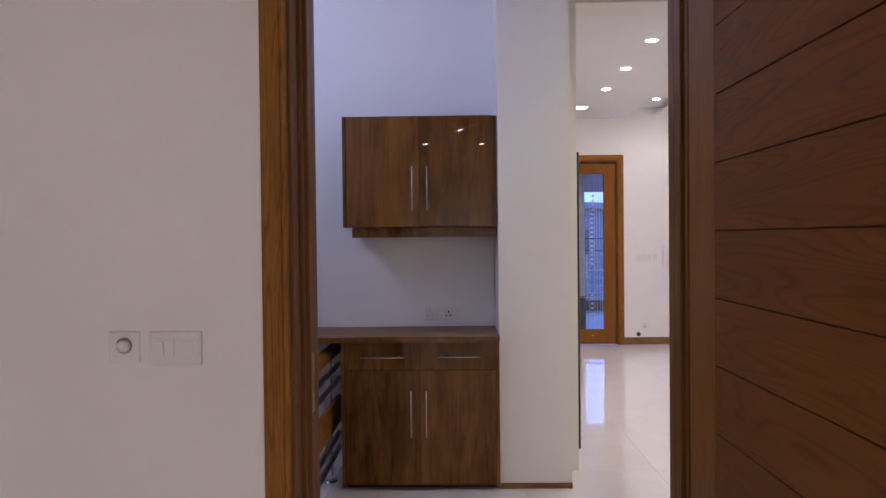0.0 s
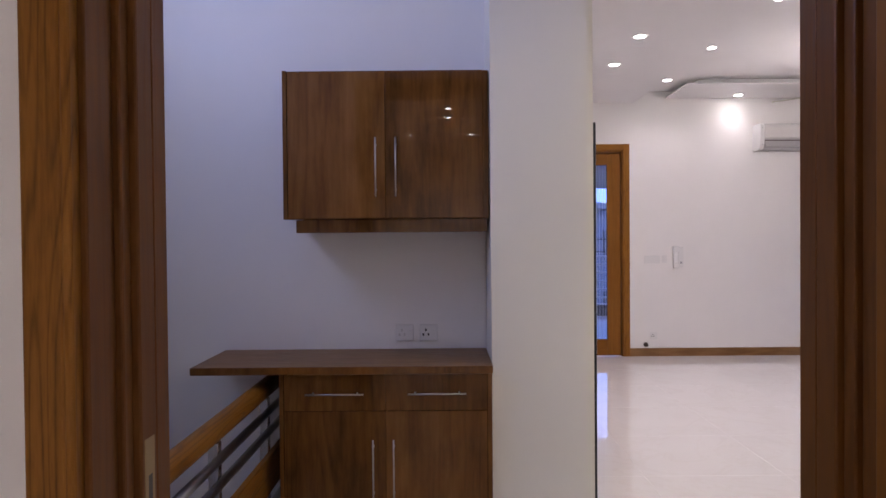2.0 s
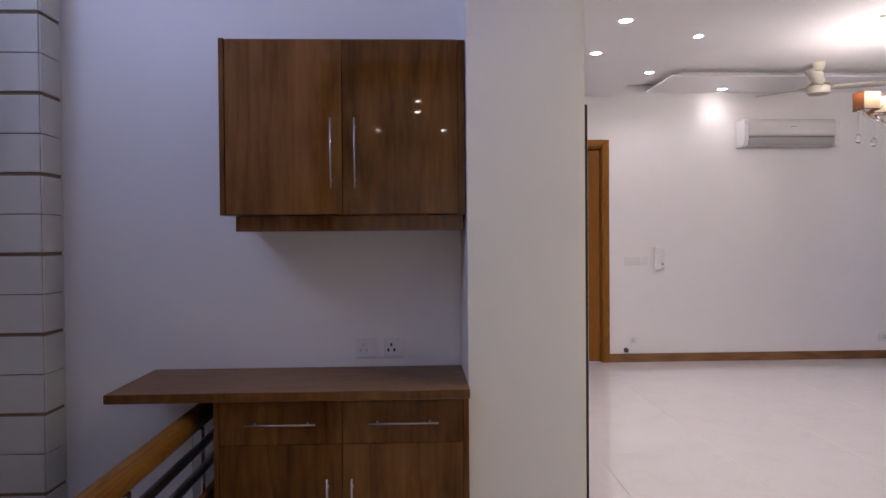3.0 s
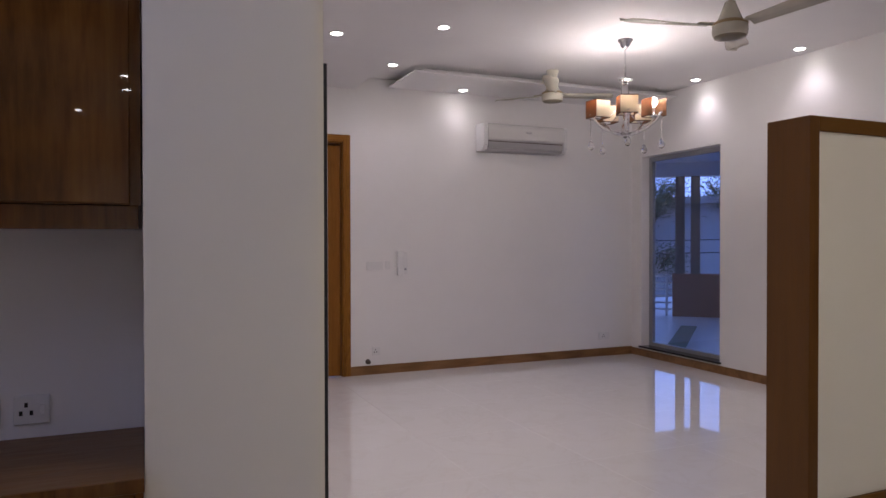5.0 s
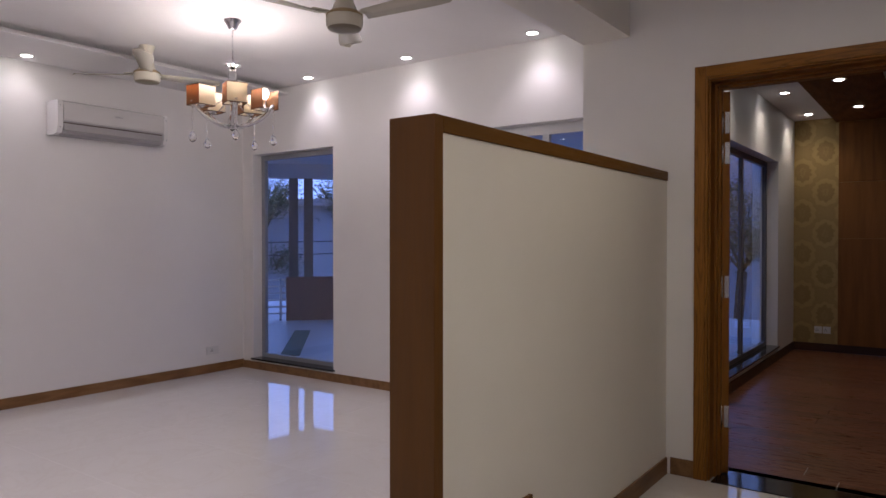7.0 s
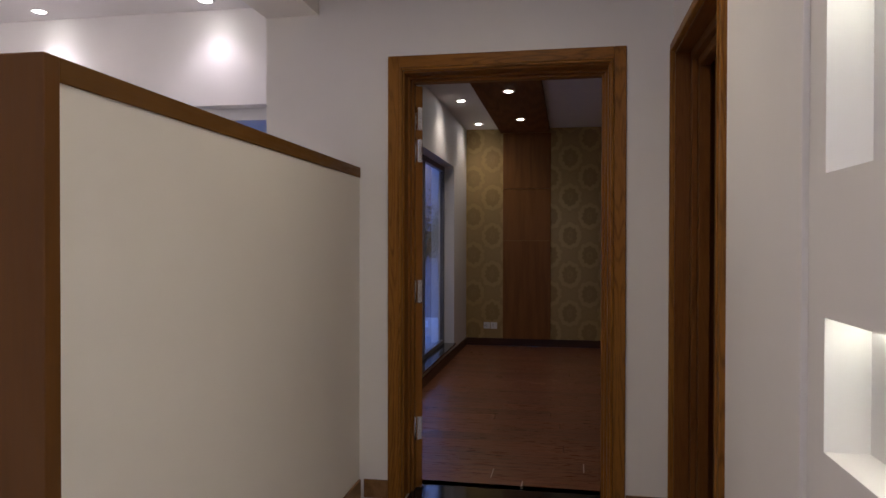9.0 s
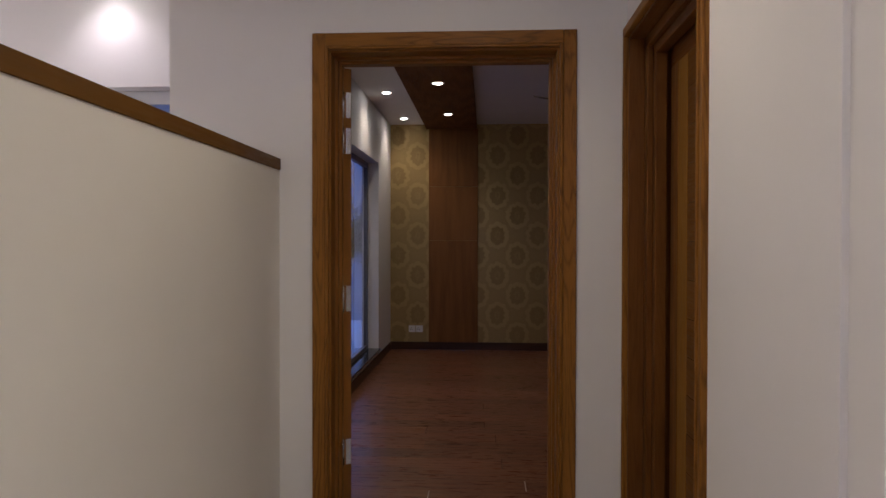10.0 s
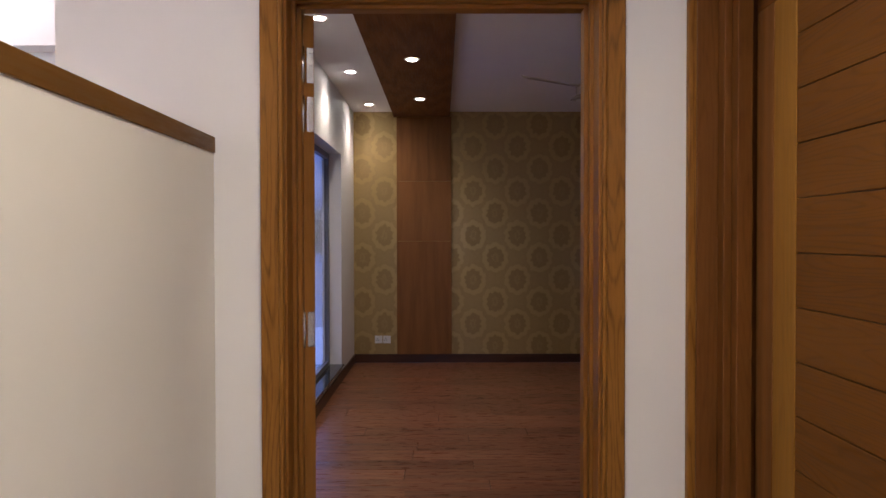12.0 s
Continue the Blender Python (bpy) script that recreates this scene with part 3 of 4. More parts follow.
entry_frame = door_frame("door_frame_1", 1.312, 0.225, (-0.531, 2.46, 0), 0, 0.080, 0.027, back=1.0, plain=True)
strike = part("strike_plate", boxes((0.1068, 0.122, 0.86, 0.1084, 0.158, 1.04), bev=0.0006), BRASS, entry_frame, "worn brass strike plate")
part("latch_hole", boxes((0.1080, 0.133, 0.92, 0.1088, 0.147, 0.98)), BLACK, strike)
door_leaf("door_1", 1.10, (0.658, 2.445, 0), -90, 0.19, "open brown door of horizontal grooved boards", pitch=0.1685, z=0.213, grain=LEAF_X)
door_frame("door_frame_2", 1.257, 0.24, (4.85, 4.291, 0), -90, lining=(TEAK_P, TEAK_PX))
door_frame("door_frame_3", 1.216, 0.20, (4.857, 2.80, 0), 180, 0.055, 0.09)
door_leaf("door_3", 0.955, (4.74, 2.625, 0), 180, 0.258, "closed brown door of horizontal grooved boards", edge=0.118, grain=LEAF_L)
bleaf = door_leaf("door_2", 1.0, (5.025, 4.138, 0), 28, 0.12, "bedroom door standing wide open, seen edge on")
for z in (2.10, 1.92, 1.125, 0.35):
    bm = boxes((-0.004, 0.003, z - 0.065, 0.0, 0.030, z + 0.065), bev=0.001)
    tube(bm, [(-0.005, 0.045, z - 0.066), (-0.005, 0.045, z + 0.066)], 0.007)
    hinge = part("hinge", bm, STEEL, bleaf, "bright steel butt hinge")
    for dz in (-0.045, 0.0, 0.045):
        part("screw", lathe(bmesh.new(), [(0.0, 0.002), (0.004, 0.0015), (0.005, 0)], 8, (-0.005, 0.016, z + dz)), PLASTIC_G, hinge)

# glazed lounge door
door_frame("door_frame_4", 1.257, 0.18, (0.893, 9.41, 0), 0, 0.085, 0.02, lining=(TEAK_P, TEAK_PX))
gd = tagged(thing("door_4", "teak door with a tall patterned glass pane", "door", (0.99, 9.421, 0)), kind="structure")
gw = 1.063
part("stile", boxes((0, 0, 0.01, 0.15, 0.045, 2.30), bev=0.004), TEAK_P, gd)
part("stile", boxes((gw - 0.15, 0, 0.01, gw, 0.045, 2.30), bev=0.004), TEAK_P, gd)
part("rail", boxes((0.15, 0, 0.01, gw - 0.15, 0.045, 0.195), bev=0.004), TEAK_PX, gd)
part("rail", boxes((0.15, 0, 2.175, gw - 0.15, 0.045, 2.30), bev=0.004), TEAK_PX, gd)
gpane = part("pane", boxes((0.15, 0.018, 0.195, gw - 0.15, 0.026, 2.175)), SMOKED, gd)
gpane.visible_shadow = False
TX0, TX1, TP = 0.739, 0.788, 0.0575


def motif(z, shape):
    """One etched triangle: up, down, or a left and right half."""
    mid, z1 = (TX0 + TX1) / 2, z + 0.032
    pts = {"up": ((TX0, z), (TX1, z), (mid, z1)), "down": ((mid, z), (TX1, z1), (TX0, z1)), "slant": ((TX0, z), (TX1, z), (TX1, z1))}[shape]
    bm = bmesh.new()
    a = [bm.verts.new((x, 0.0135, zz)) for x, zz in pts]
    b = [bm.verts.new((x, 0.0178, zz)) for x, zz in pts]
    bm.faces.new(a)
    bm.faces.new(b[::-1])
    for k in range(3):
        bm.faces.new((a[k], a[(k + 1) % 3], b[(k + 1) % 3], b[k]))
    return bm


for k in range(28):
    z = 0.33 + k * TP
    if 0.62 < z < 0.98:
        continue
    part("motif", motif(z, "slant" if z < 0.44 or z > 1.66 else "down" if z < 0.62 else "up"), FROST, gd, "small frosted triangle etched on the pane")
for x in (TX0 - 0.008, TX1 + 0.006, 0.826, 0.862, 0.892):
    part("etched_line", boxes((x, 0.0145, 0.2, x + 0.0035, 0.0178, 2.17)), FROST, gd)
for z, x0, x1 in ((2.10, 0.15, 0.913), (1.99, 0.15, 0.913), (1.178, 0.15, 0.913), (1.13, 0.15, 0.73), (0.91, 0.30, 0.72), (0.87, 0.30, 0.72), (0.60, 0.15, 0.86), (0.30, 0.15, 0.60), (0.26, 0.15, 0.60)):
    part("etched_line", boxes((x0, 0.0140, z, x1, 0.0176, z + 0.0035)), FROST, gd)
part("bolt", lathe(bmesh.new(), [(0, 0.012), (0.012, 0.01), (0.016, 0)], 12, (gw - 0.30, 0.0, 0.11)), BRASS, gd)

# ---- windows ----


def window(name, y0, y1, z0, z1, x, mull=(), frame_mat=UPVC, bar=0.055):
    root = tagged(thing(name, "tall window, dusk outside", "window", (x, y0, z0)), kind="structure")
    w, h = y1 - y0, z1 - z0
    for nm, r in (("frame_bar", (0, 0, 0, 0.05, bar, h)), ("frame_bar", (0, w - bar, 0, 0.05, w, h)), ("frame_bar", (0, bar, 0, 0.05, w - bar, bar)), ("frame_bar", (0, bar, h - bar, 0.05, w - bar, h))):
        part(nm, boxes(r, bev=0.003), frame_mat, root)
    for m in mull:
        part("mullion", boxes((-0.004, m - 0.03, bar, 0.046, m + 0.03, h - bar), bev=0.003), frame_mat, root)
    cuts = [bar, *mull, w - bar]
    for a, b in zip(cuts, cuts[1:]):
        p = part("pane", boxes((0.022, a, bar, 0.028, b, h - bar)), GLASS, root)
        p.visible_shadow = False
    return root


window("window_1", *W1, 5.735, (), UPVC_SHADED)
window("window_2", *W2, 5.735, (0.68,), bar=0.085)
setting("window_sill", boxes((5.597, W1[0] - 0.02, 0.098, 5.735, W1[1] + 0.02, 0.118), bev=0.003), GRANITE, "black granite window sill", "window sill")
bw = tagged(thing("window_3", "wide dark-framed window, dusk outside", "window", (BW[0], 4.82, BW[2])), kind="structure")
w, h = BW[1] - BW[0], BW[3] - BW[2]
for r in ((0, 0, 0, 0.06, 0.05, h), (w - 0.06, 0, 0, w, 0.05, h), (0.06, 0, 0, w - 0.06, 0.05, 0.06), (0.06, 0, h - 0.06, w - 0.06, 0.05, h), (w / 2 - 0.03, 0.002, 0.06, w / 2 + 0.03, 0.048, h - 0.06)):
    part("frame_bar", boxes(r, bev=0.003), ALU, bw)
for a, b in ((0.06, w / 2 - 0.03), (w / 2 + 0.03, w - 0.06)):
    p = part("pane", boxes((a, 0.022, 0.06, b, 0.028, h - 0.06)), GLASS, bw)
    p.visible_shadow = False
setting("window_sill_bed", boxes((BW[0] - 0.02, 4.68, 0.145, BW[1] + 0.02, 4.82, 0.165), bev=0.003), GRANITE, "black granite window sill", "window sill")

# ---- half-height partition ----
hw = tagged(thing("partition", "head-high white partition edged in brown wood", "partition", (2.472, 4.43, 0), 0.45), kind="structure")
L = 4.847 - 2.472
part("core", boxes((0.05, 0.006, 0, L, 0.184, 1.757)), CREAM, hw)
part("end_board", boxes((0, 0, 0, 0.05, 0.19, 1.813), bev=0.003), BROWN_SHADED, hw, "wide brown end board")
part("cap", boxes((0.0505, 0, 1.757, L, 0.19, 1.813), bev=0.003), BROWN_X, hw, "brown capping rail")
part("skirting", boxes((0.656, -0.006, 0, L - 0.012, 0.006, 0.1), bev=0.002), SKIRT, hw)
part("low_panel", boxes((0.05, -0.010, 0, 0.655, 0.006, 0.385), bev=0.002), BROWN_X, hw, "low brown wooden panel at the foot")

# ---- cabinets in the niche ----


def bar_handle(parent, x, y, z, length, axis):
    bm = bmesh.new()
    o = 0.028
    if axis == "z":
        tube(bm, [(x, y - o, z), (x, y - o, z + length)], 0.0034)
        for q in (0.12, 0.88):
            tube(bm, [(x, y - o, z + length * q), (x, y, z + length * q)], 0.004)
    else:
        tube(bm, [(x, y - o, z), (x + length, y - o, z)], 0.0034)
        for q in (0.12, 0.88):
            tube(bm, [(x + length * q, y - o, z), (x + length * q, y, z)], 0.004)
    return part("handle", bm, HANDLE, parent, "slim chrome bar handle")


uc = thing("wall_cabinet", "glossy walnut wall cabinet with two doors", "cabinet", (-0.613, 4.713, 1.443))
part("body", boxes((0.018, -0.312, 0.0, 0.838, -0.002, 0.612)), LAM, uc)
part("side_panel", boxes((0, -0.338, 0, 0.0175, -0.002, 0.617), bev=0.001), LAM, uc)
part("side_panel", boxes((0.832, -0.330, -0.002, 0.856, -0.002, 0.614), bev=0.001), LAM, uc)
part("top_panel", boxes((0.018, -0.316, 0.6125, 0.831, -0.002, 0.619)), LAM, uc)
part("pelmet", boxes((0.045, -0.30, -0.056, 0.85, -0.01, -0.001), bev=0.001), LAM, uc, "recessed light pelmet below the doors")
for x0, x1, hx in ((0.0185, 0.4245, 0.387), (0.4275, 0.8315, 0.470)):
    d = part("door", boxes((x0, -0.334, 0.003, x1, -0.316, 0.611), bev=0.0015), LAM, uc)
    bar_handle(d, hx, -0.334, 0.092, 0.244, "z")

lc = thing("base_cabinet", "glossy walnut base cabinet with two drawers and doors", "cabinet", (-0.62, 4.713, 0))
part("body", boxes((0.018, -0.40, 0.03, 0.845, -0.003, 0.812)), LAM, lc)
part("side_panel", boxes((0, -0.422, 0.02, 0.0175, -0.003, 0.815), bev=0.001), LAM, lc)
part("side_panel", boxes((0.846, -0.422, 0.02, 0.864, -0.003, 0.815), bev=0.001), LAM, lc)
part("plinth", boxes((0.02, -0.36, 0.0, 0.84, -0.34, 0.03)), DARK, lc)
for x0, x1 in ((0.0190, 0.4312), (0.4328, 0.8450)):
    d = part("drawer", boxes((x0, -0.421, 0.6625, x1, -0.403, 0.812), bev=0.0015), LAM, lc)
    bar_handle(d, (x0 + x1) / 2 - 0.115, -0.421, 0.735, 0.235, "x")
for x0, x1, hx in ((0.0190, 0.4312, 0.382), (0.4328, 0.8450, 0.465)):
    d = part("door", boxes((x0, -0.421, 0.034, x1, -0.403, 0.661), bev=0.0015), LAM, lc)
    bar_handle(d, hx, -0.421, 0.30, 0.25, "z")
wt = thing("worktop", "brown laminate worktop reaching past the base cabinet", "worktop", (-0.968, 4.255, 0.817))
part("slab", boxes((0.0015, 0.0015, 0, 1.214, 0.456, 0.032), bev=0.002), TOP, wt)
part("front_edging", boxes((0.0, 0.0, 0.002, 1.214, 0.0013, 0.030)), LAM, wt, "darker edging strip")
part("end_edging", boxes((0.0, 0.0016, 0.002, 0.0013, 0.456, 0.030)), LAM, wt, "darker edging strip")

# ---- sockets and switches ----


def plate(name, at, turn, w, h, label, kind, holes=None):
    root = thing(name, label, "switch" if kind != "socket" else "socket", at, turn)
    part("plate", boxes((-w / 2, -0.010, -h / 2, w / 2, -0.001, h / 2), bev=0.003), PLASTIC, root)
    if kind == "socket":
        for dx, dz in ((-0.012, 0.013), (-0.024, -0.008), (0.0, -0.008)):
            part("hole", boxes((dx - 0.004, -0.0112, dz - 0.006, dx + 0.004, -0.0095, dz + 0.006)), holes or BLACK, root)
        part("rocker", boxes((0.018, -0.014, -0.012, 0.032, -0.0095, 0.012), bev=0.002), PLASTIC, root)
    elif kind == "modules":
        part("border", boxes((-w / 2 + 0.012, -0.0125, -h / 2 + 0.018, w / 2 - 0.012, -0.0095, h / 2 - 0.018), bev=0.0015), PLASTIC, root)
        bm = boxes((-0.050, -0.017, -0.022, -0.031, -0.0115, 0.022), bev=0.0015)
        bmesh.ops.rotate(bm, verts=bm.verts, cent=(-0.040, -0.012, 0), matrix=Matrix.Rotation(radians(9), 3, "X"))
        part("rocker", bm, PLASTIC, root, "tilted rocker, pressed in")
        part("rocker", boxes((-0.029, -0.0150, -0.023, 0.000, -0.0115, 0.023), bev=0.0015), PLASTIC, root)
        part("blank", boxes((0.003, -0.0145, -0.023, 0.052, -0.0115, 0.023), bev=0.0015), PLASTIC, root)
    elif kind == "switch":
        n = max(1, round(w / 0.03))
        for k in range(n):
            x = -w / 2 + 0.014 + k * (w - 0.028) / n
            part("rocker", boxes((x, -0.0145, -h / 4, x + (w - 0.028) / n - 0.002, -0.0095, h / 4), bev=0.002), PLASTIC, root)
    else:
        bm = lathe(bmesh.new(), [(0.018, 0.0), (0.016, 0.016), (0.0, 0.017)], 20)
        bmesh.ops.rotate(bm, verts=bm.verts, cent=(0, 0, 0), matrix=Matrix.Rotation(radians(90), 3, "X"))
        bmesh.ops.translate(bm, verts=bm.verts, vec=(0, -0.0095, 0.004))
        part("dial", bm, PLASTIC, root, "round dimmer dial")
        bm = lathe(bmesh.new(), [(0.0195, 0.0), (0.0195, 0.002), (0.023, 0.002), (0.023, 0.0)], 24)
        bmesh.ops.rotate(bm, verts=bm.verts, cent=(0, 0, 0), matrix=Matrix.Rotation(radians(90), 3, "X"))
        bmesh.ops.translate(bm, verts=bm.verts, vec=(0, -0.0097, 0.004))
        part("dial_ring", bm, PLASTIC_G, root, "dark grey ring round the dial")
    return root


plate("dimmer_switch", (-0.927, 2.46, 1.083), 0, 0.088, 0.088, "white dimmer switch with a round dial", "dial")
plate("light_switch", (-0.782, 2.46, 1.078), 0, 0.150, 0.096, "white bordered switch plate with one rocker pressed", "modules")
plate("wall_socket", (-0.133, 4.713, 0.923), 0, 0.083, 0.076, "white socket above the worktop", "socket", AC_GREY)
plate("wall_socket", (-0.022, 4.713, 0.923), 0, 0.083, 0.076, "white universal socket above the worktop", "socket")
plate("light_switch", (2.405, 9.41, 1.10), 0, 0.175, 0.088, "white switch plate beside the intercom", "switch")
plate("light_switch", (2.545, 9.41, 1.105), 0, 0.055, 0.085, "small white switch plate beside the intercom", "switch")
plate("wall_socket", (2.42, 9.41, 0.235), 0, 0.085, 0.085, "white socket low on the wall", "socket")
plate("wall_socket", (5.218, 9.41, 0.235), 0, 0.15, 0.085, "white socket low on the wall", "socket")
plate("wall_socket", (10.60, 4.317, 0.27), -90, 0.088, 0.088, "white socket on gold wallpaper", "socket")
plate("wall_socket", (10.60, 4.413, 0.27), -90, 0.088, 0.088, "white socket on gold wallpaper", "socket")

ic = thing("intercom_phone", "white wall intercom handset", "intercom", (2.695, 9.41, 1.0))
part("base", boxes((-0.055, -0.024, 0.01, 0.060, -0.001, 0.235), bev=0.006), PLASTIC, ic)
bm = boxes((-0.062, -0.058, 0.012, 0.0, -0.034, 0.238), bev=0.010)
box(bm, -0.064, -0.064, 0.0, 0.004, -0.026, 0.062, 0.010)
box(bm, -0.064, -0.064, 0.188, 0.004, -0.026, 0.25, 0.010)
part("handset", bm, PLASTIC, ic)
part("button", boxes((0.022, -0.028, 0.05, 0.046, -0.0235, 0.075), bev=0.002), PLASTIC_G, ic)
ds = thing("door_stop", "dark round metal door stop above the skirting", "door stop", (2.33, 9.41, 0.133))
bm = lathe(bmesh.new(), [(0.026, 0.001), (0.026, 0.012), (0.017, 0.02), (0.022, 0.034), (0.020, 0.045), (0, 0.048)], 18)
bmesh.ops.rotate(bm, verts=bm.verts, cent=(0, 0, 0), matrix=Matrix.Rotation(radians(90), 3, "X"))
part("buffer", bm, mat("dark_bronze", (0.07, 0.055, 0.045), 0.4, 0.6), ds)

# tall black-edged mirror on the lounge side of the pier
mr = thing("wall_mirror", "tall mirror with a thin black edge", "mirror", (0.728, 4.65, 0.12))
part("backing", boxes((0.0005, 0, 0, 0.018, 0.9, 1.76), bev=0.001), BLACK, mr)
part("glass", boxes((0.018, 0.006, 0.006, 0.020, 0.894, 1.754)), MIRROR, mr)

# ---- stair railing ----
rl = thing("stair_railing", "stair railing with wooden handrail and steel bars", "railing", (-0.72, 2.75, 0))
part("handrail", tube(bmesh.new(), [(0, 0, 0.724), (0, 0.6, 0.724), (0, 1.2, 0.724), (0, 1.958, 0.724)], 0.038, 16), TEAK_Y, rl, "round varnished wooden handrail")
for y in (0.15, 1.05, 1.70):
    p = part("post", boxes((-0.018, y - 0.018, 0.0, 0.018, y + 0.018, 0.684), bev=0.003), STEEL, rl)
    part("base_plate", lathe(bmesh.new(), [(0.045, 0.0), (0.045, 0.006), (0.0, 0.008)], 16, (0, y, 0)), STEEL, p)
    part("bracket", lathe(bmesh.new(), [(0.012, 0.655), (0.012, 0.686), (0.02, 0.690)], 12, (0, y, 0)), STEEL, p)
for z in (0.635, 0.55, 0.225, 0.14):
    part("bar", tube(bmesh.new(), [(0.026, 0, z), (0.026, 1.90, z)], 0.016), RAILBAR, rl)
part("wooden_band", boxes((0.014, 0, 0.30, 0.04, 1.90, 0.455), bev=0.004), TEAK_Y, rl, "broad wooden band between the bars")

# ---- ceiling fittings ----
dl0 = None


def downlight(x, y, z, r=0.05, lens=None):
    global dl0
    if dl0 is None or lens:
        dl0 = thing("downlight", "small round recessed ceiling light, lit", "ceiling light", (x, y, z), group="recessed ceiling lights")
        part("ring", lathe(bmesh.new(), [(r - 0.008, 0.0), (r - 0.008, -0.006), (r + 0.004, -0.007), (r + 0.012, -0.001)], 28), PLASTIC, dl0)
        part("lens", lathe(bmesh.new(), [(0, -0.014), (0.016, -0.012), (0.03, -0.008), (r - 0.008, -0.003)], 28), lens or LENS, dl0)
        return dl0
    return copy_thing(dl0, pose(x, y, z))


# the lobby fittings are added along with their unseen lamps
for x, y, z in LOUNGE_SPOTS + BED_SPOTS + PANEL_SPOTS + LOBBY_FILL_SPOTS:
    downlight(x, y, z)
for k, (x, y, z) in enumerate(A_SPOTS):
    downlight(x, y, z, lens=None if k else LENS_A)
sq = thing("panel_light", "rectangular recessed ceiling light, lit", "ceiling light", (1.35, 8.66, Z_LOW))
part("frame", boxes((-0.22, -0.12, -0.008, 0.22, -0.105, 0), (-0.22, 0.105, -0.008, 0.22, 0.12, 0), (-0.22, -0.105, -0.008, -0.205, 0.105, 0), (0.205, -0.105, -0.008, 0.22, 0.105, 0)), PLASTIC, sq)
part("diffuser", boxes((-0.205, -0.105, -0.005, 0.205, 0.105, -0.001)), DIFFUSER, sq)


def blade_mesh(r0, r1, turn):
    """A thin, slightly cambered fan blade that widens towards its rounded tip."""
    bm, rows, n = bmesh.new(), [], 10
    for k in range(n + 1):
        s = k / n
        half = 0.045 + 0.028 * min(1, s * 1.4)
        if s > 0.85:
            half *= math.sqrt(max(0.02, 1 - ((s - 0.85) / 0.152) ** 2))
        x = r0 + (r1 - r0) * s
        rows.append([(x, -half, 0.012), (x, 0, 0.006), (x, half, -0.012)])
    top = [[bm.verts.new(p) for p in row] for row in rows]
    bot = [[bm.verts.new((p[0], p[1], p[2] - 0.004)) for p in row] for row in rows]
    for a, b in zip(top, top[1:]):
        for k in range(2):
            bm.faces.new((a[k], b[k], b[k + 1], a[k + 1]))
    for a, b in zip(bot, bot[1:]):
        for k in range(2):
            bm.faces.new((a[k + 1], b[k + 1], b[k], a[k]))
    for i in range(n):
        bm.faces.new((top[i][0], bot[i][0], bot[i + 1][0], top[i + 1][0]))
        bm.faces.new((top[i + 1][2], bot[i + 1][2], bot[i][2], top[i][2]))
    bm.faces.new((top[0][0], top[0][1], top[0][2], bot[0][2], bot[0][1], bot[0][0]))
    bm.faces.new((bot[n][0], bot[n][1], bot[n][2], top[n][2], top[n][1], top[n][0]))
    for f in bm.faces:
        f.smooth = True
    bmesh.ops.rotate(bm, verts=bm.verts, cent=(0, 0, 0), matrix=Matrix.Rotation(radians(turn), 3, "Z"))
    return bm


def ceiling_fan(at, drop, first, label):
    """A three-blade ceiling fan hung from at; drop: from the ceiling to the blades."""
    root = thing("ceiling_fan", label, "ceiling fan", at, group="ceiling fans")
    d = -drop
    part("canopy", lathe(bmesh.new(), [(0.012, -0.075), (0.04, -0.07), (0.058, -0.02), (0.06, -0.0005)], 24), FANC, root)
    part("rod", tube(bmesh.new(), [(0, 0, -0.05), (0, 0, d + 0.13)], 0.012, 12), FANC, root)
    part("upper_cover", lathe(bmesh.new(), [(0.014, d + 0.15), (0.03, d + 0.145), (0.05, d + 0.09), (0.072, d + 0.035), (0.086, d + 0.02)], 28), FANC, root)
    m = part("motor", lathe(bmesh.new(), [(0.086, d + 0.022), (0.102, d + 0.005), (0.104, d - 0.025), (0.101, d - 0.052), (0.096, d - 0.064), (0.0, d - 0.066)], 32), FANC, root)
    part("trim_ring", lathe(bmesh.new(), [(0.086, d + 0.026), (0.105, d + 0.012), (0.105, d + 0.004), (0.102, d + 0.002)], 32), BRASS, m, "dull brass trim ring")
    part("bottom_cap", lathe(bmesh.new(), [(0.094, d - 0.0645), (0.092, d - 0.070), (0.05, d - 0.076), (0, d - 0.078)], 28), FAN_CAP, m, "dark bottom cap")
    for k in range(3):
        a = first + 120 * k
        bm = blade_mesh(0.13, 0.68, a)
        for v in bm.verts:
            v.co.z += 0.055 * (math.hypot(v.co.x, v.co.y) - 0.13)
        bmesh.ops.translate(bm, verts=bm.verts, vec=(0, 0, d))
        b = part("blade", bm, FANC, root)
        bm = boxes((0.09, -0.022, -0.004, 0.2, 0.022, 0.004), bev=0.002)
        bmesh.ops.rotate(bm, verts=bm.verts, cent=(0, 0, 0), matrix=Matrix.Rotation(radians(a), 3, "Z"))
        bmesh.ops.translate(bm, verts=bm.verts, vec=(0, 0, d + 0.012))
        part("blade_iron", bm, FANC, b)
    return root


ceiling_fan((3.53, 5.846, Z_HIGH), 0.342, 160, "cream three-blade ceiling fan with a brass ring")
ceiling_fan((3.90, 8.436, Z_HIGH), 0.23, 236, "cream three-blade ceiling fan near the far wall")
ceiling_fan((8.50, 2.40, Z_BED), 0.17, 117, "cream three-blade ceiling fan in the bedroom")

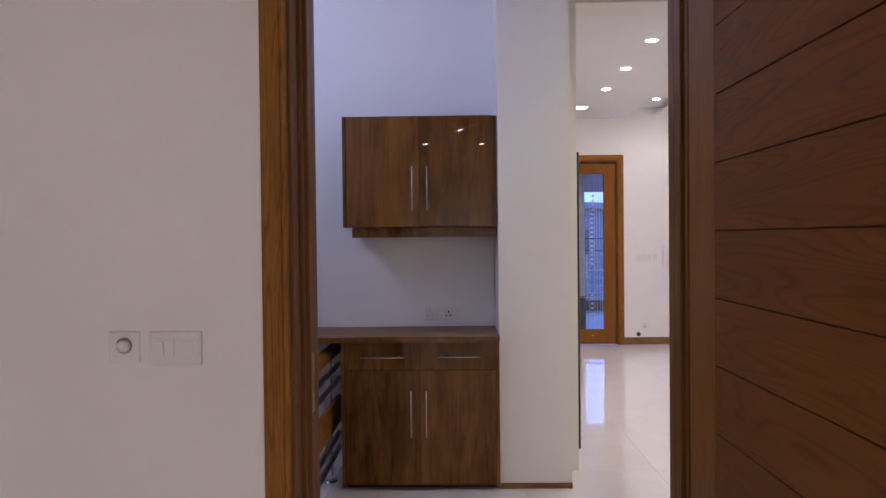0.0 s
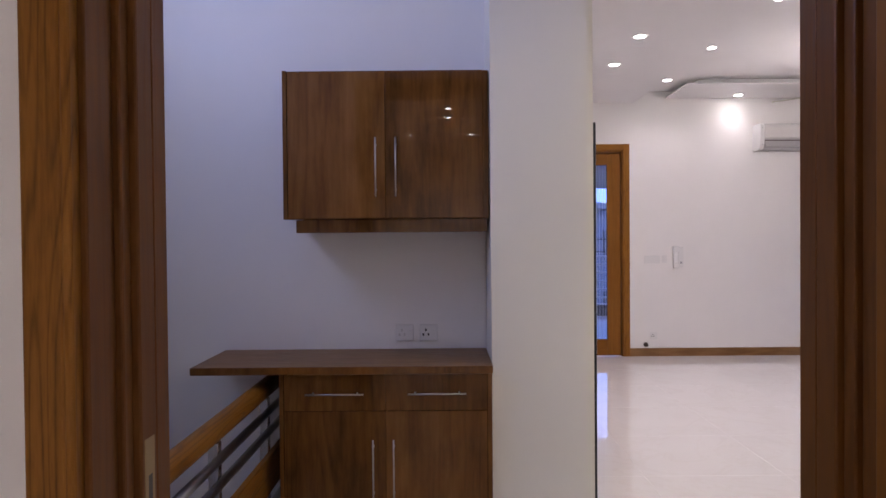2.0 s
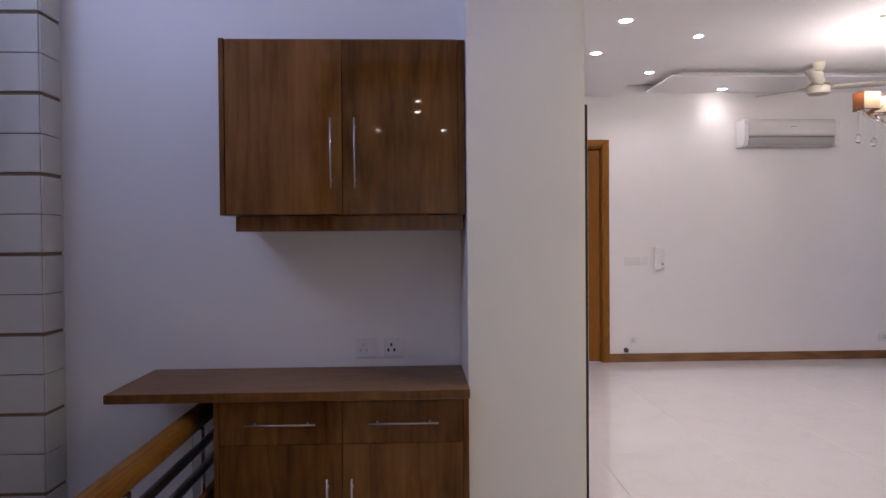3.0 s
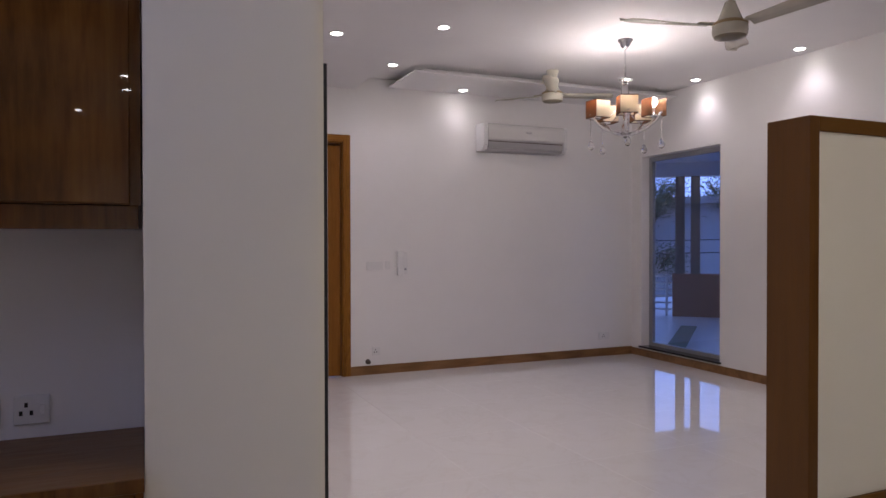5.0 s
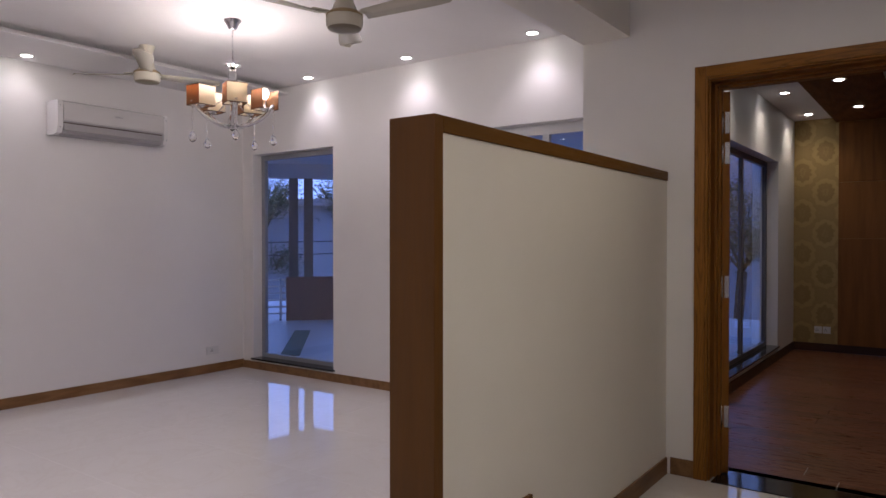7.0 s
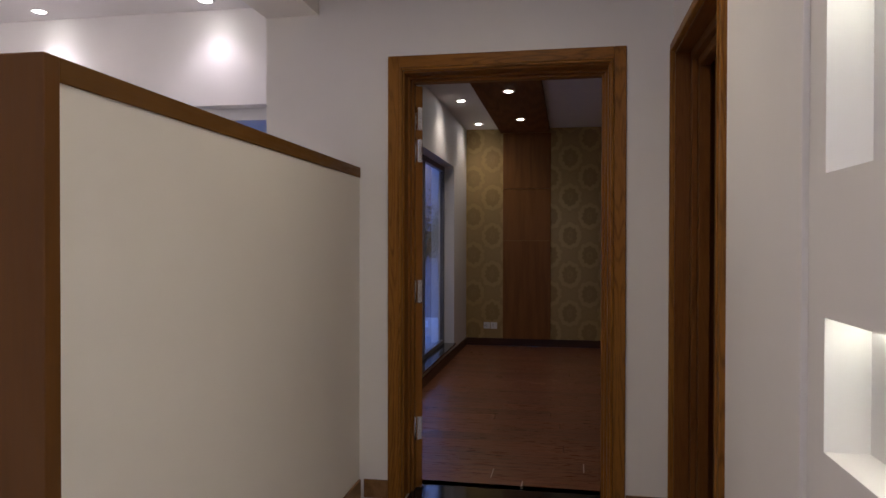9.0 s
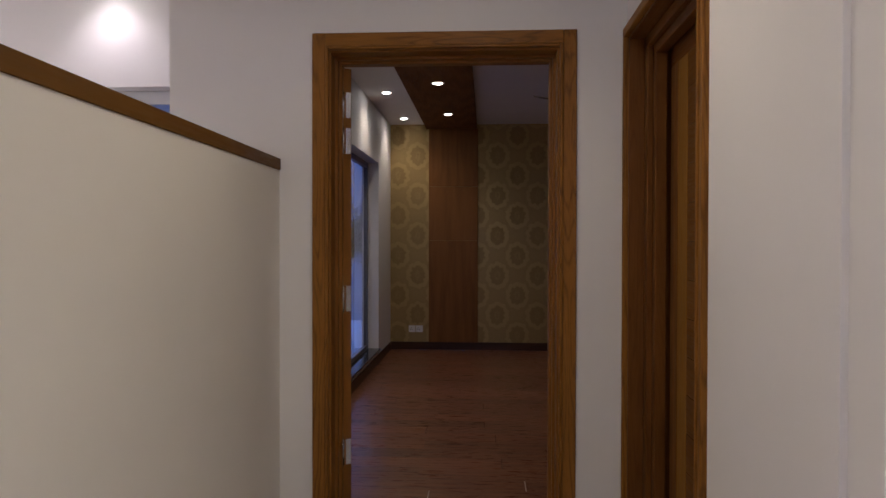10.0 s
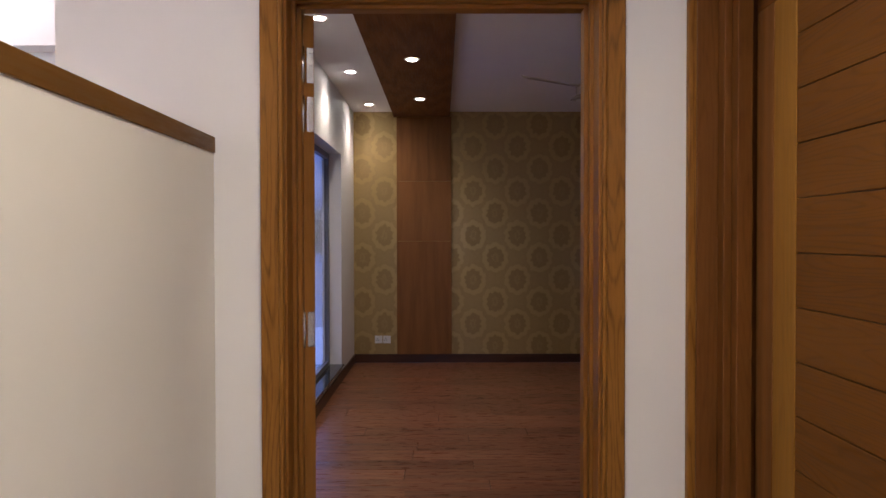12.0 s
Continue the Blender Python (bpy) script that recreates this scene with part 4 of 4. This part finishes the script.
# chandelier
CH = (3.88, 7.30)
ch = thing("chandelier", "chrome chandelier with square fabric shades and crystal drops", "chandelier", (*CH, Z_HIGH))
part("canopy", lathe(bmesh.new(), [(0.02, -0.075), (0.035, -0.06), (0.045, -0.03), (0.065, -0.012), (0.065, -0.0005)], 24), CHROME, ch)
part("chain", tube(bmesh.new(), [(0, 0, -0.07), (0, 0, -0.32)], 0.006), CHROME, ch)
part("crown", lathe(bmesh.new(), [(0.01, -0.31), (0.055, -0.315), (0.06, -0.335), (0.02, -0.35), (0.014, -0.37)], 20), CHROME, ch)
part("stem", lathe(bmesh.new(), [(0.03, -0.36), (0.03, -0.47), (0.02, -0.5), (0.018, -0.7), (0.03, -0.74), (0.03, -0.78), (0.012, -0.805), (0, -0.81)], 20), CRYSTAL, ch, "clear glass stem")
part("hub", lathe(bmesh.new(), [(0.022, -0.69), (0.034, -0.72), (0.034, -0.78), (0.014, -0.80), (0, -0.805)], 20), CHROME, ch)
for k in range(5):
    a = radians(20 + 72 * k)
    ca, sa = math.cos(a), math.sin(a)
    pts = [(r * ca, r * sa, z) for r, z in ((0.03, -0.775), (0.11, -0.76), (0.19, -0.725), (0.25, -0.675), (0.295, -0.615))]
    bm = tube(bmesh.new(), pts, 0.014)
    for v in bm.verts:
        q = math.hypot(v.co.x, v.co.y)
        side = -v.co.x * sa + v.co.y * ca
        grow = 0.9 - 1.6 * max(0.0, q - 0.14)
        v.co.x += -sa * side * (grow - 0.35)
        v.co.y += ca * side * (grow - 0.35)
    arm = part("arm", bm, CHROME, ch)
    part("brace", tube(bmesh.new(), [(r * ca, r * sa, z) for r, z in ((0.03, -0.52), (0.09, -0.60), (0.15, -0.64), (0.225, -0.62))], 0.005), CHROME, arm)
    R = 0.23
    part("cup", lathe(bmesh.new(), [(0.004, -0.66), (0.03, -0.648), (0.036, -0.638), (0.014, -0.633), (0.012, -0.576)], 16, (R * ca, R * sa, 0)), CHROME, arm)
    shade_c = (R * ca, R * sa)
    part("bulb", lathe(bmesh.new(), [(0.011, -0.577), (0.026, -0.552), (0.031, -0.528), (0.023, -0.503), (0, -0.494)], 16, (*shade_c, 0)), BULB, arm)
    hs = 0.069
    broken = k == 4
    for side_k in range(4):
        if broken and side_k == 1:
            continue
        t = radians((160, 170, 182, 156, 178)[k]) + side_k * math.pi / 2
        nx, ny = math.cos(t), math.sin(t)
        cx, cy = shade_c[0] + nx * hs, shade_c[1] + ny * hs
        bm = boxes((-0.001, -hs, -0.648, 0.001, hs, -0.508))
        bmesh.ops.rotate(bm, verts=bm.verts, cent=(0, 0, 0), matrix=Matrix.Rotation(t, 3, "Z"))
        bmesh.ops.translate(bm, verts=bm.verts, vec=(cx, cy, 0))
        part("shade_panel", bm, SHADE_L if side_k % 2 else SHADE_D, arm)
        for z in (-0.512, -0.649):
            bm = boxes((-0.002, -hs, z, 0.0022, hs, z + 0.005))
            bmesh.ops.rotate(bm, verts=bm.verts, cent=(0, 0, 0), matrix=Matrix.Rotation(t, 3, "Z"))
            bmesh.ops.translate(bm, verts=bm.verts, vec=(cx, cy, 0))
            part("shade_binding", bm, SHADE_T, arm, "dark brown shade binding")
    glow(CH[0] + shade_c[0], CH[1] + shade_c[1], Z_HIGH - 0.47, 4.4, (1.0, 0.90, 0.90), 0.02)
    dx, dy = 0.29 * ca, 0.29 * sa
    beads = [(0.0, -0.64)]
    for z in (-0.66, -0.69, -0.72, -0.75, -0.78):
        beads += [(0.002, z + 0.012), (0.009, z), (0.002, z - 0.012)]
    beads += [(0.003, -0.83), (0.014, -0.842), (0.027, -0.868), (0.027, -0.884), (0.016, -0.903), (0.0, -0.912)]
    bm = lathe(bmesh.new(), beads, 10, (dx, dy, 0))
    part("crystal_drop", bm, CRYSTAL, arm, "string of clear crystal beads")

# air conditioner
ac = thing("air_conditioner", "white split air conditioner high on the wall", "air conditioner", (3.55, 9.41, 2.315))
PROFILE = [(0, 0.0), (-0.10, 0.0), (-0.150, 0.012), (-0.172, 0.06), (-0.176, 0.115), (-0.176, 0.27), (-0.15, 0.284), (0, 0.284)]


def extrude_x(prof, x0, x1):
    """A prism along x from (y, z) pairs."""
    bm = bmesh.new()
    ends = [[bm.verts.new((x, y - 0.001, z)) for y, z in prof] for x in (x0, x1)]
    for k in range(len(prof)):
        q = (k + 1) % len(prof)
        bm.faces.new((ends[0][k], ends[0][q], ends[1][q], ends[1][k]))
    bm.faces.new(ends[0])
    bm.faces.new(ends[1][::-1])
    return bm


part("body", extrude_x(PROFILE, 0.045, 0.99), AC_DARK, ac)
front = [(-0.1765, 0.118), (-0.199, 0.112), (-0.207, 0.128), (-0.209, 0.18), (-0.205, 0.24), (-0.192, 0.272), (-0.165, 0.287), (-0.12, 0.290), (-0.12, 0.2845), (-0.15, 0.2845), (-0.1765, 0.270)]
panel = part("front_panel", extrude_x(front, 0.047, 0.988), AC_GREY, ac, "glossy pale front panel")
part("badge", boxes((0.50, -0.2125, 0.196, 0.57, -0.2085, 0.206)), STEEL, panel)
for x0, x1 in ((0.0, 0.044), (0.991, 1.03)):
    cap = part("end_cap", extrude_x([(y * 1.14, z * 1.02 - 0.003) for y, z in PROFILE], x0, x1), PLASTIC, ac)
    for z in (0.05, 0.235):
        part("screw", boxes((x0 + 0.018, -0.2035, z, x0 + 0.026, -0.196, z + 0.008), bev=0.001), PLASTIC_G, cap)
# shadow under the front panel's lower edge, laid in as a dark strip
part("shadow_gap", boxes((0.055, -0.176, 0.094, 0.98, -0.150, 0.112)), DARK, ac, "dark strip for the shadow gap under the front panel")
part("louvre", boxes((0.06, -0.181, 0.030, 0.975, -0.155, 0.088), bev=0.006), AC_DARK, ac, "grey air louvre along the lower edge")

# lit display niches: light strips under their heads
for z, nm in ((1.95, "upper"), (1.25, "lower")):
    single("niche_light", boxes((1.80, 2.712, z - 0.012, 2.68, 2.722, z - 0.002)), NICHE_L, "slim light strip hidden in a wall niche", "strip light", "niche lights")

# ---- outside ----
setting("ground", boxes((-1500, -1500, -3.9, 1500, 1500, -3.7)), ASPH, "dim street ground", "ground")
setting("terrace", boxes((0.3, 9.61, -0.3, 14, 16, -0.02), (5.87, 4.90, -0.3, 14, 9.61, -0.02)), TERR, "pale tiled terrace floor", "terrace")
setting("terrace_roof", boxes((0.3, 9.61, 2.75, 11.5, 14.5, 2.95), (5.87, 4.90, 2.75, 11.5, 9.61, 2.95)), CONC, "plastered terrace roof slab", "roof")
PD, PN = Vector((-0.736, 0.677, 0)), Vector((0.677, 0.736, 0))
pc = Vector((9.28, 12.47, 0))


def wallseg(a, b, z0, z1, t):
    """A straight wall from a to b."""
    d = (b - a).normalized()
    n = Vector((-d.y, d.x, 0)) * t / 2
    bm = bmesh.new()
    lo = [bm.verts.new((*(p + s).xy, z0)) for p, s in ((a, -n), (b, -n), (b, n), (a, n))]
    hi = [bm.verts.new((v.co.x, v.co.y, z1)) for v in lo]
    bm.faces.new(lo[::-1])
    bm.faces.new(hi)
    for k in range(4):
        bm.faces.new((lo[k], lo[(k + 1) % 4], hi[(k + 1) % 4], hi[k]))
    return bm


setting("parapet", wallseg(pc + PD * 0.25, pc - PD * 5.0, -0.02, 0.75, 0.2), BRICKRED, "red-brown clad terrace parapet", "parapet")
setting("terrace_beam", wallseg(pc + PD * 1.8, pc - PD * 5.0, 2.5, 2.85, 0.25), CONC, "plastered beam at the terrace edge", "beam")
for q in (-0.13, 0.13):
    a = pc + PD * (q - 0.09)
    single("terrace_column", wallseg(a, a + PD * 0.16, 0.75, 2.5, 0.16), COLUMN, "slim dark column standing on the parapet", "column", "twin terrace columns")
tr = thing("terrace_railing", "pale horizontal-bar terrace railing", "railing", (0, 0, 0))
for k in range(6):
    a, b = pc + PD * 0.26, pc + PD * 1.86
    z = 0.10 + k * 0.12
    part("bar", tube(bmesh.new(), [(a.x, a.y, z), (b.x, b.y, z)], 0.016, 8), PLASTIC, tr)
for k in range(3):
    p = pc + PD * (0.35 + k * 0.72)
    part("post", tube(bmesh.new(), [(p.x, p.y, -0.02), (p.x, p.y, 0.74)], 0.022, 8), PLASTIC, tr)
setting("terrace_kerb", boxes((0.3, 13.70, -0.02, 7.9, 13.85, 0.17), bev=0.006), COLUMN, "dark low kerb along the terrace edge", "kerb")
setting("terrace_beam_north", boxes((0.3, 13.65, 2.22, 7.9, 13.9, 2.75)), CONC, "plastered beam at the terrace edge", "beam")
# added wall and foot board: stand-ins for the grey veil on the pane's left
setting("pane_veil_wall", boxes((0.5, 9.66, -0.02, 1.705, 9.76, 2.75)), CONC, "plain wall standing in for the grey veil in the door pane", "wall")
setting("pane_veil_foot", boxes((0.5, 9.645, -0.02, 1.709, 9.658, 0.60), bev=0.002), COLUMN, "dark board standing in for the veil's darker foot", "plinth")
nr = thing("terrace_railing", "white horizontal-bar railing on a dark kerb", "railing", (0.3, 13.775, 0.17))
for k in range(6):
    part("bar", tube(bmesh.new(), [(0, 0, 0.13 + k * 0.145), (7.55, 0, 0.13 + k * 0.145)], 0.017, 8), PLASTIC, nr)
for k in range(8):
    part("post", tube(bmesh.new(), [(0.1 + k * 1.05, 0, 0), (0.1 + k * 1.05, 0, 0.86)], 0.022, 8), PLASTIC, nr)
single("floor_mat", wallseg(Vector((6.5, 9.64, 0)), Vector((8.25, 11.3, 0)), -0.02, -0.012, 0.24), LEAVES, "dark green strip lying on the terrace", "mat")


HOUSE = paint("house_plaster", (0.34, 0.35, 0.38), 0.8)


def building(x, y, w, d, h, floors, label, turn=45):
    root = thing("house", label, "house", (x, y, -3.7), turn)
    part("wall", boxes((-w / 2, -d / 2, 0, w / 2, d / 2, h)), HOUSE, root)
    part("roof", boxes((-w / 2 - 0.3, -d / 2 - 0.3, h, w / 2 + 0.3, d / 2 + 0.3, h + 0.3)), HOUSE, root)
    n = int(w // 2.6)
    for f in range(floors):
        for k in range(n):
            xx, zz = -w / 2 + (k + 0.5) * w / n, 1.1 + f * 3.0
            win = part("window", boxes((xx - 0.6, -d / 2 - 0.04, zz, xx + 0.6, -d / 2 + 0.02, zz + 1.3)), ALU, root)
            part("sill", boxes((xx - 0.7, -d / 2 - 0.12, zz - 0.08, xx + 0.7, -d / 2 - 0.03, zz)), HOUSE, win)
    return root


building(27, 34, 19, 8, 6.6, 2, "plain two-storey house across the street at dusk")
building(34, 12, 12, 14, 9.4, 2, "wide two-storey house further down the street")
building(-4.3, 18, 12, 6, 9.6, 3, "tall plain neighbouring house, dim at dusk", 0)
building(6, 40, 12, 9, 6.4, 2, "two-storey house across the street, dim at dusk")


def tree(x, y, h, seed, spread):
    rng = random.Random(seed)
    root = thing("tree", "dark leafy street tree against the dusk sky", "tree", (x, y, -3.7))
    trunk = bmesh.new()
    tops = []
    base = Vector((0, 0, 0))
    fork = Vector((0.2, -0.1, h * 0.62))
    tube(trunk, [base, base.lerp(fork, 0.5) + Vector((0.1, 0.1, 0)), fork], 0.16, 8)
    for k in range(7):
        a = k * 0.9 + rng.random()
        tip = fork + Vector((math.cos(a) * spread * 0.75, math.sin(a) * spread * 0.75, h * (0.1 + 0.25 * rng.random())))
        mid = fork.lerp(tip, 0.5) + Vector((0, 0, 0.25))
        tube(trunk, [fork, mid, tip], 0.05, 6)
        tops += [mid, tip, fork.lerp(tip, 0.8)]
    part("trunk", trunk, BARK, root)
    verts, faces = [], []
    for k in range(6500):
        c = rng.choice(tops) + Vector((rng.gauss(0, 0.36), rng.gauss(0, 0.36), rng.gauss(0, 0.26)))
        u = Vector((rng.gauss(0, 1), rng.gauss(0, 1), rng.gauss(0, 0.6))).normalized()
        w = u.cross(Vector((rng.gauss(0, 1), rng.gauss(0, 1), 1))).normalized()
        s = 0.035 + 0.04 * rng.random()
        i = len(verts)
        verts += [c - u * s, c + w * s * 0.45, c + u * s, c - w * s * 0.45]
        faces.append((i, i + 1, i + 2, i + 3))
    me = bpy.data.meshes.new("crown")
    me.from_pydata([tuple(v) for v in verts], [], faces)
    me.materials.append(LEAVES)
    crown = new("crown", me)
    crown.parent = root
    tagged(crown, kind="stuff")


tree(19.4, 26.0, 8.6, 3, 1.3)
tree(22.5, 24.6, 9.0, 4, 1.3)
tree(20.8, 27.2, 5.2, 5, 1.6)
tree(27.0, 11.0, 7.6, 6, 2.0)
tree(24.5, 8.6, 6.6, 8, 1.8)
cable = single("power_cables", tube(tube(bmesh.new(), [(-10, 31, 1.6), (10, 24, 1.2), (34, 14, 1.7)], 0.02, 6), [(-10, 31, 1.2), (10, 24, 0.75), (34, 14, 1.3)], 0.02, 6), BLACK, "thin overhead power cables", "cable")

# ---- pieces: wall stones, floor tiles, laminate boards, wall panel boards ----


def cubic(name, sx, sy, sz, bev, material):
    bm = boxes((0, 0, 0, sx, sy, sz))
    if bev:
        top = [e for e in bm.edges if all(abs(v.co.z - sz) < 1e-6 for v in e.verts)]
        bmesh.ops.bevel(bm, geom=top, offset=bev, segments=1, affect="EDGES")
    bmesh.ops.recalc_face_normals(bm, faces=bm.faces)
    me = bpy.data.meshes.new(name)
    bm.to_mesh(me)
    bm.free()
    me.materials.append(material)
    return me


def piece(name, me, parent, x, y, z, m=None):
    ob = new(name, me)
    ob.parent = parent
    ob.location = (x, y, z)
    return ob


# lobby and lounge tiles, 0.8 m, cut at the walls
floor = setting("floor", boxes((-0.70, 2.58, -0.2, 5.84, 9.55, -0.006)), GROUT, "polished cream marble tiles", "floor")
meshes = {}
T, G = 0.8, 0.001
xs = [-0.70] + [-0.42 + T * k for k in range(0, 8)] + [5.69]
ys = [2.58] + [3.02 + T * k for k in range(0, 8)] + [9.41]
for xa, xb in zip(xs, xs[1:]):
    for ya, yb in zip(ys, ys[1:]):
        if (xa >= 4.84 and yb < 4.9):
            continue
        key = (round(xb - xa, 3), round(yb - ya, 3))
        if key not in meshes:
            meshes[key] = cubic("tile", key[0] - G, key[1] - G, 0.008, 0.0003, MARBLE)
        piece("tile", meshes[key], floor, xa, ya, -0.008)

# bedroom laminate
bedfloor = bpy.data.objects["floor_bed"]
meshes = {}
rng = random.Random(7)
row, x = 0, 5.092
while x < 10.58:
    wx = min(0.192, 10.59 - x)
    y = 0.3 - rng.random() * 1.1
    while y < 4.69:
        y0, y1 = max(y, 0.3), min(y + 1.215, 4.695)
        if y1 - y0 > 0.03:
            key = (round(wx, 3), round(y1 - y0, 2))
            if key not in meshes:
                meshes[key] = cubic("plank", key[0] - 0.001, key[1] - 0.001, 0.012, 0.0, PLANK)
            piece("plank", meshes[key], bedfloor, x, y0, -0.012)
        y += 1.215
    x += 0.192

# wood panel boards on the bedroom wall
pw = tagged(thing("wall_panel", "dark wood wall panel joined from flat boards", "wall panel", (10.60, 3.557, 0.1)), kind="structure")
for z0, z1 in ((0.0, 1.32), (1.323, 2.02), (2.023, 2.765)):
    part("board", boxes((-0.024, 0.0, z0, -0.001, 0.638, z1), bev=0.0015), PANEL, pw)

# stone cladding on the stair pier: a deep joint above every second course
def stone_mesh(sx, sy):
    bm = boxes((0, 0, 0, sx, sy, 0.1405), bev=0.002)
    bmesh.ops.recalc_face_normals(bm, faces=bm.faces)
    me = bpy.data.meshes.new("stone")
    bm.to_mesh(me)
    bm.free()
    me.materials.append(STONE)
    return me


south_stone, east_stone = stone_mesh(0.307, 0.008), stone_mesh(0.008, 0.145)
for k in range(-5, 9):
    for dz in (0.0065, 0.1505):
        z = 1.013 + k * 0.2985 + dz
        piece("stone", south_stone, stone_pier, -1.629, 4.560, z)
        piece("stone", east_stone, stone_pier, -1.322, 4.567, z)
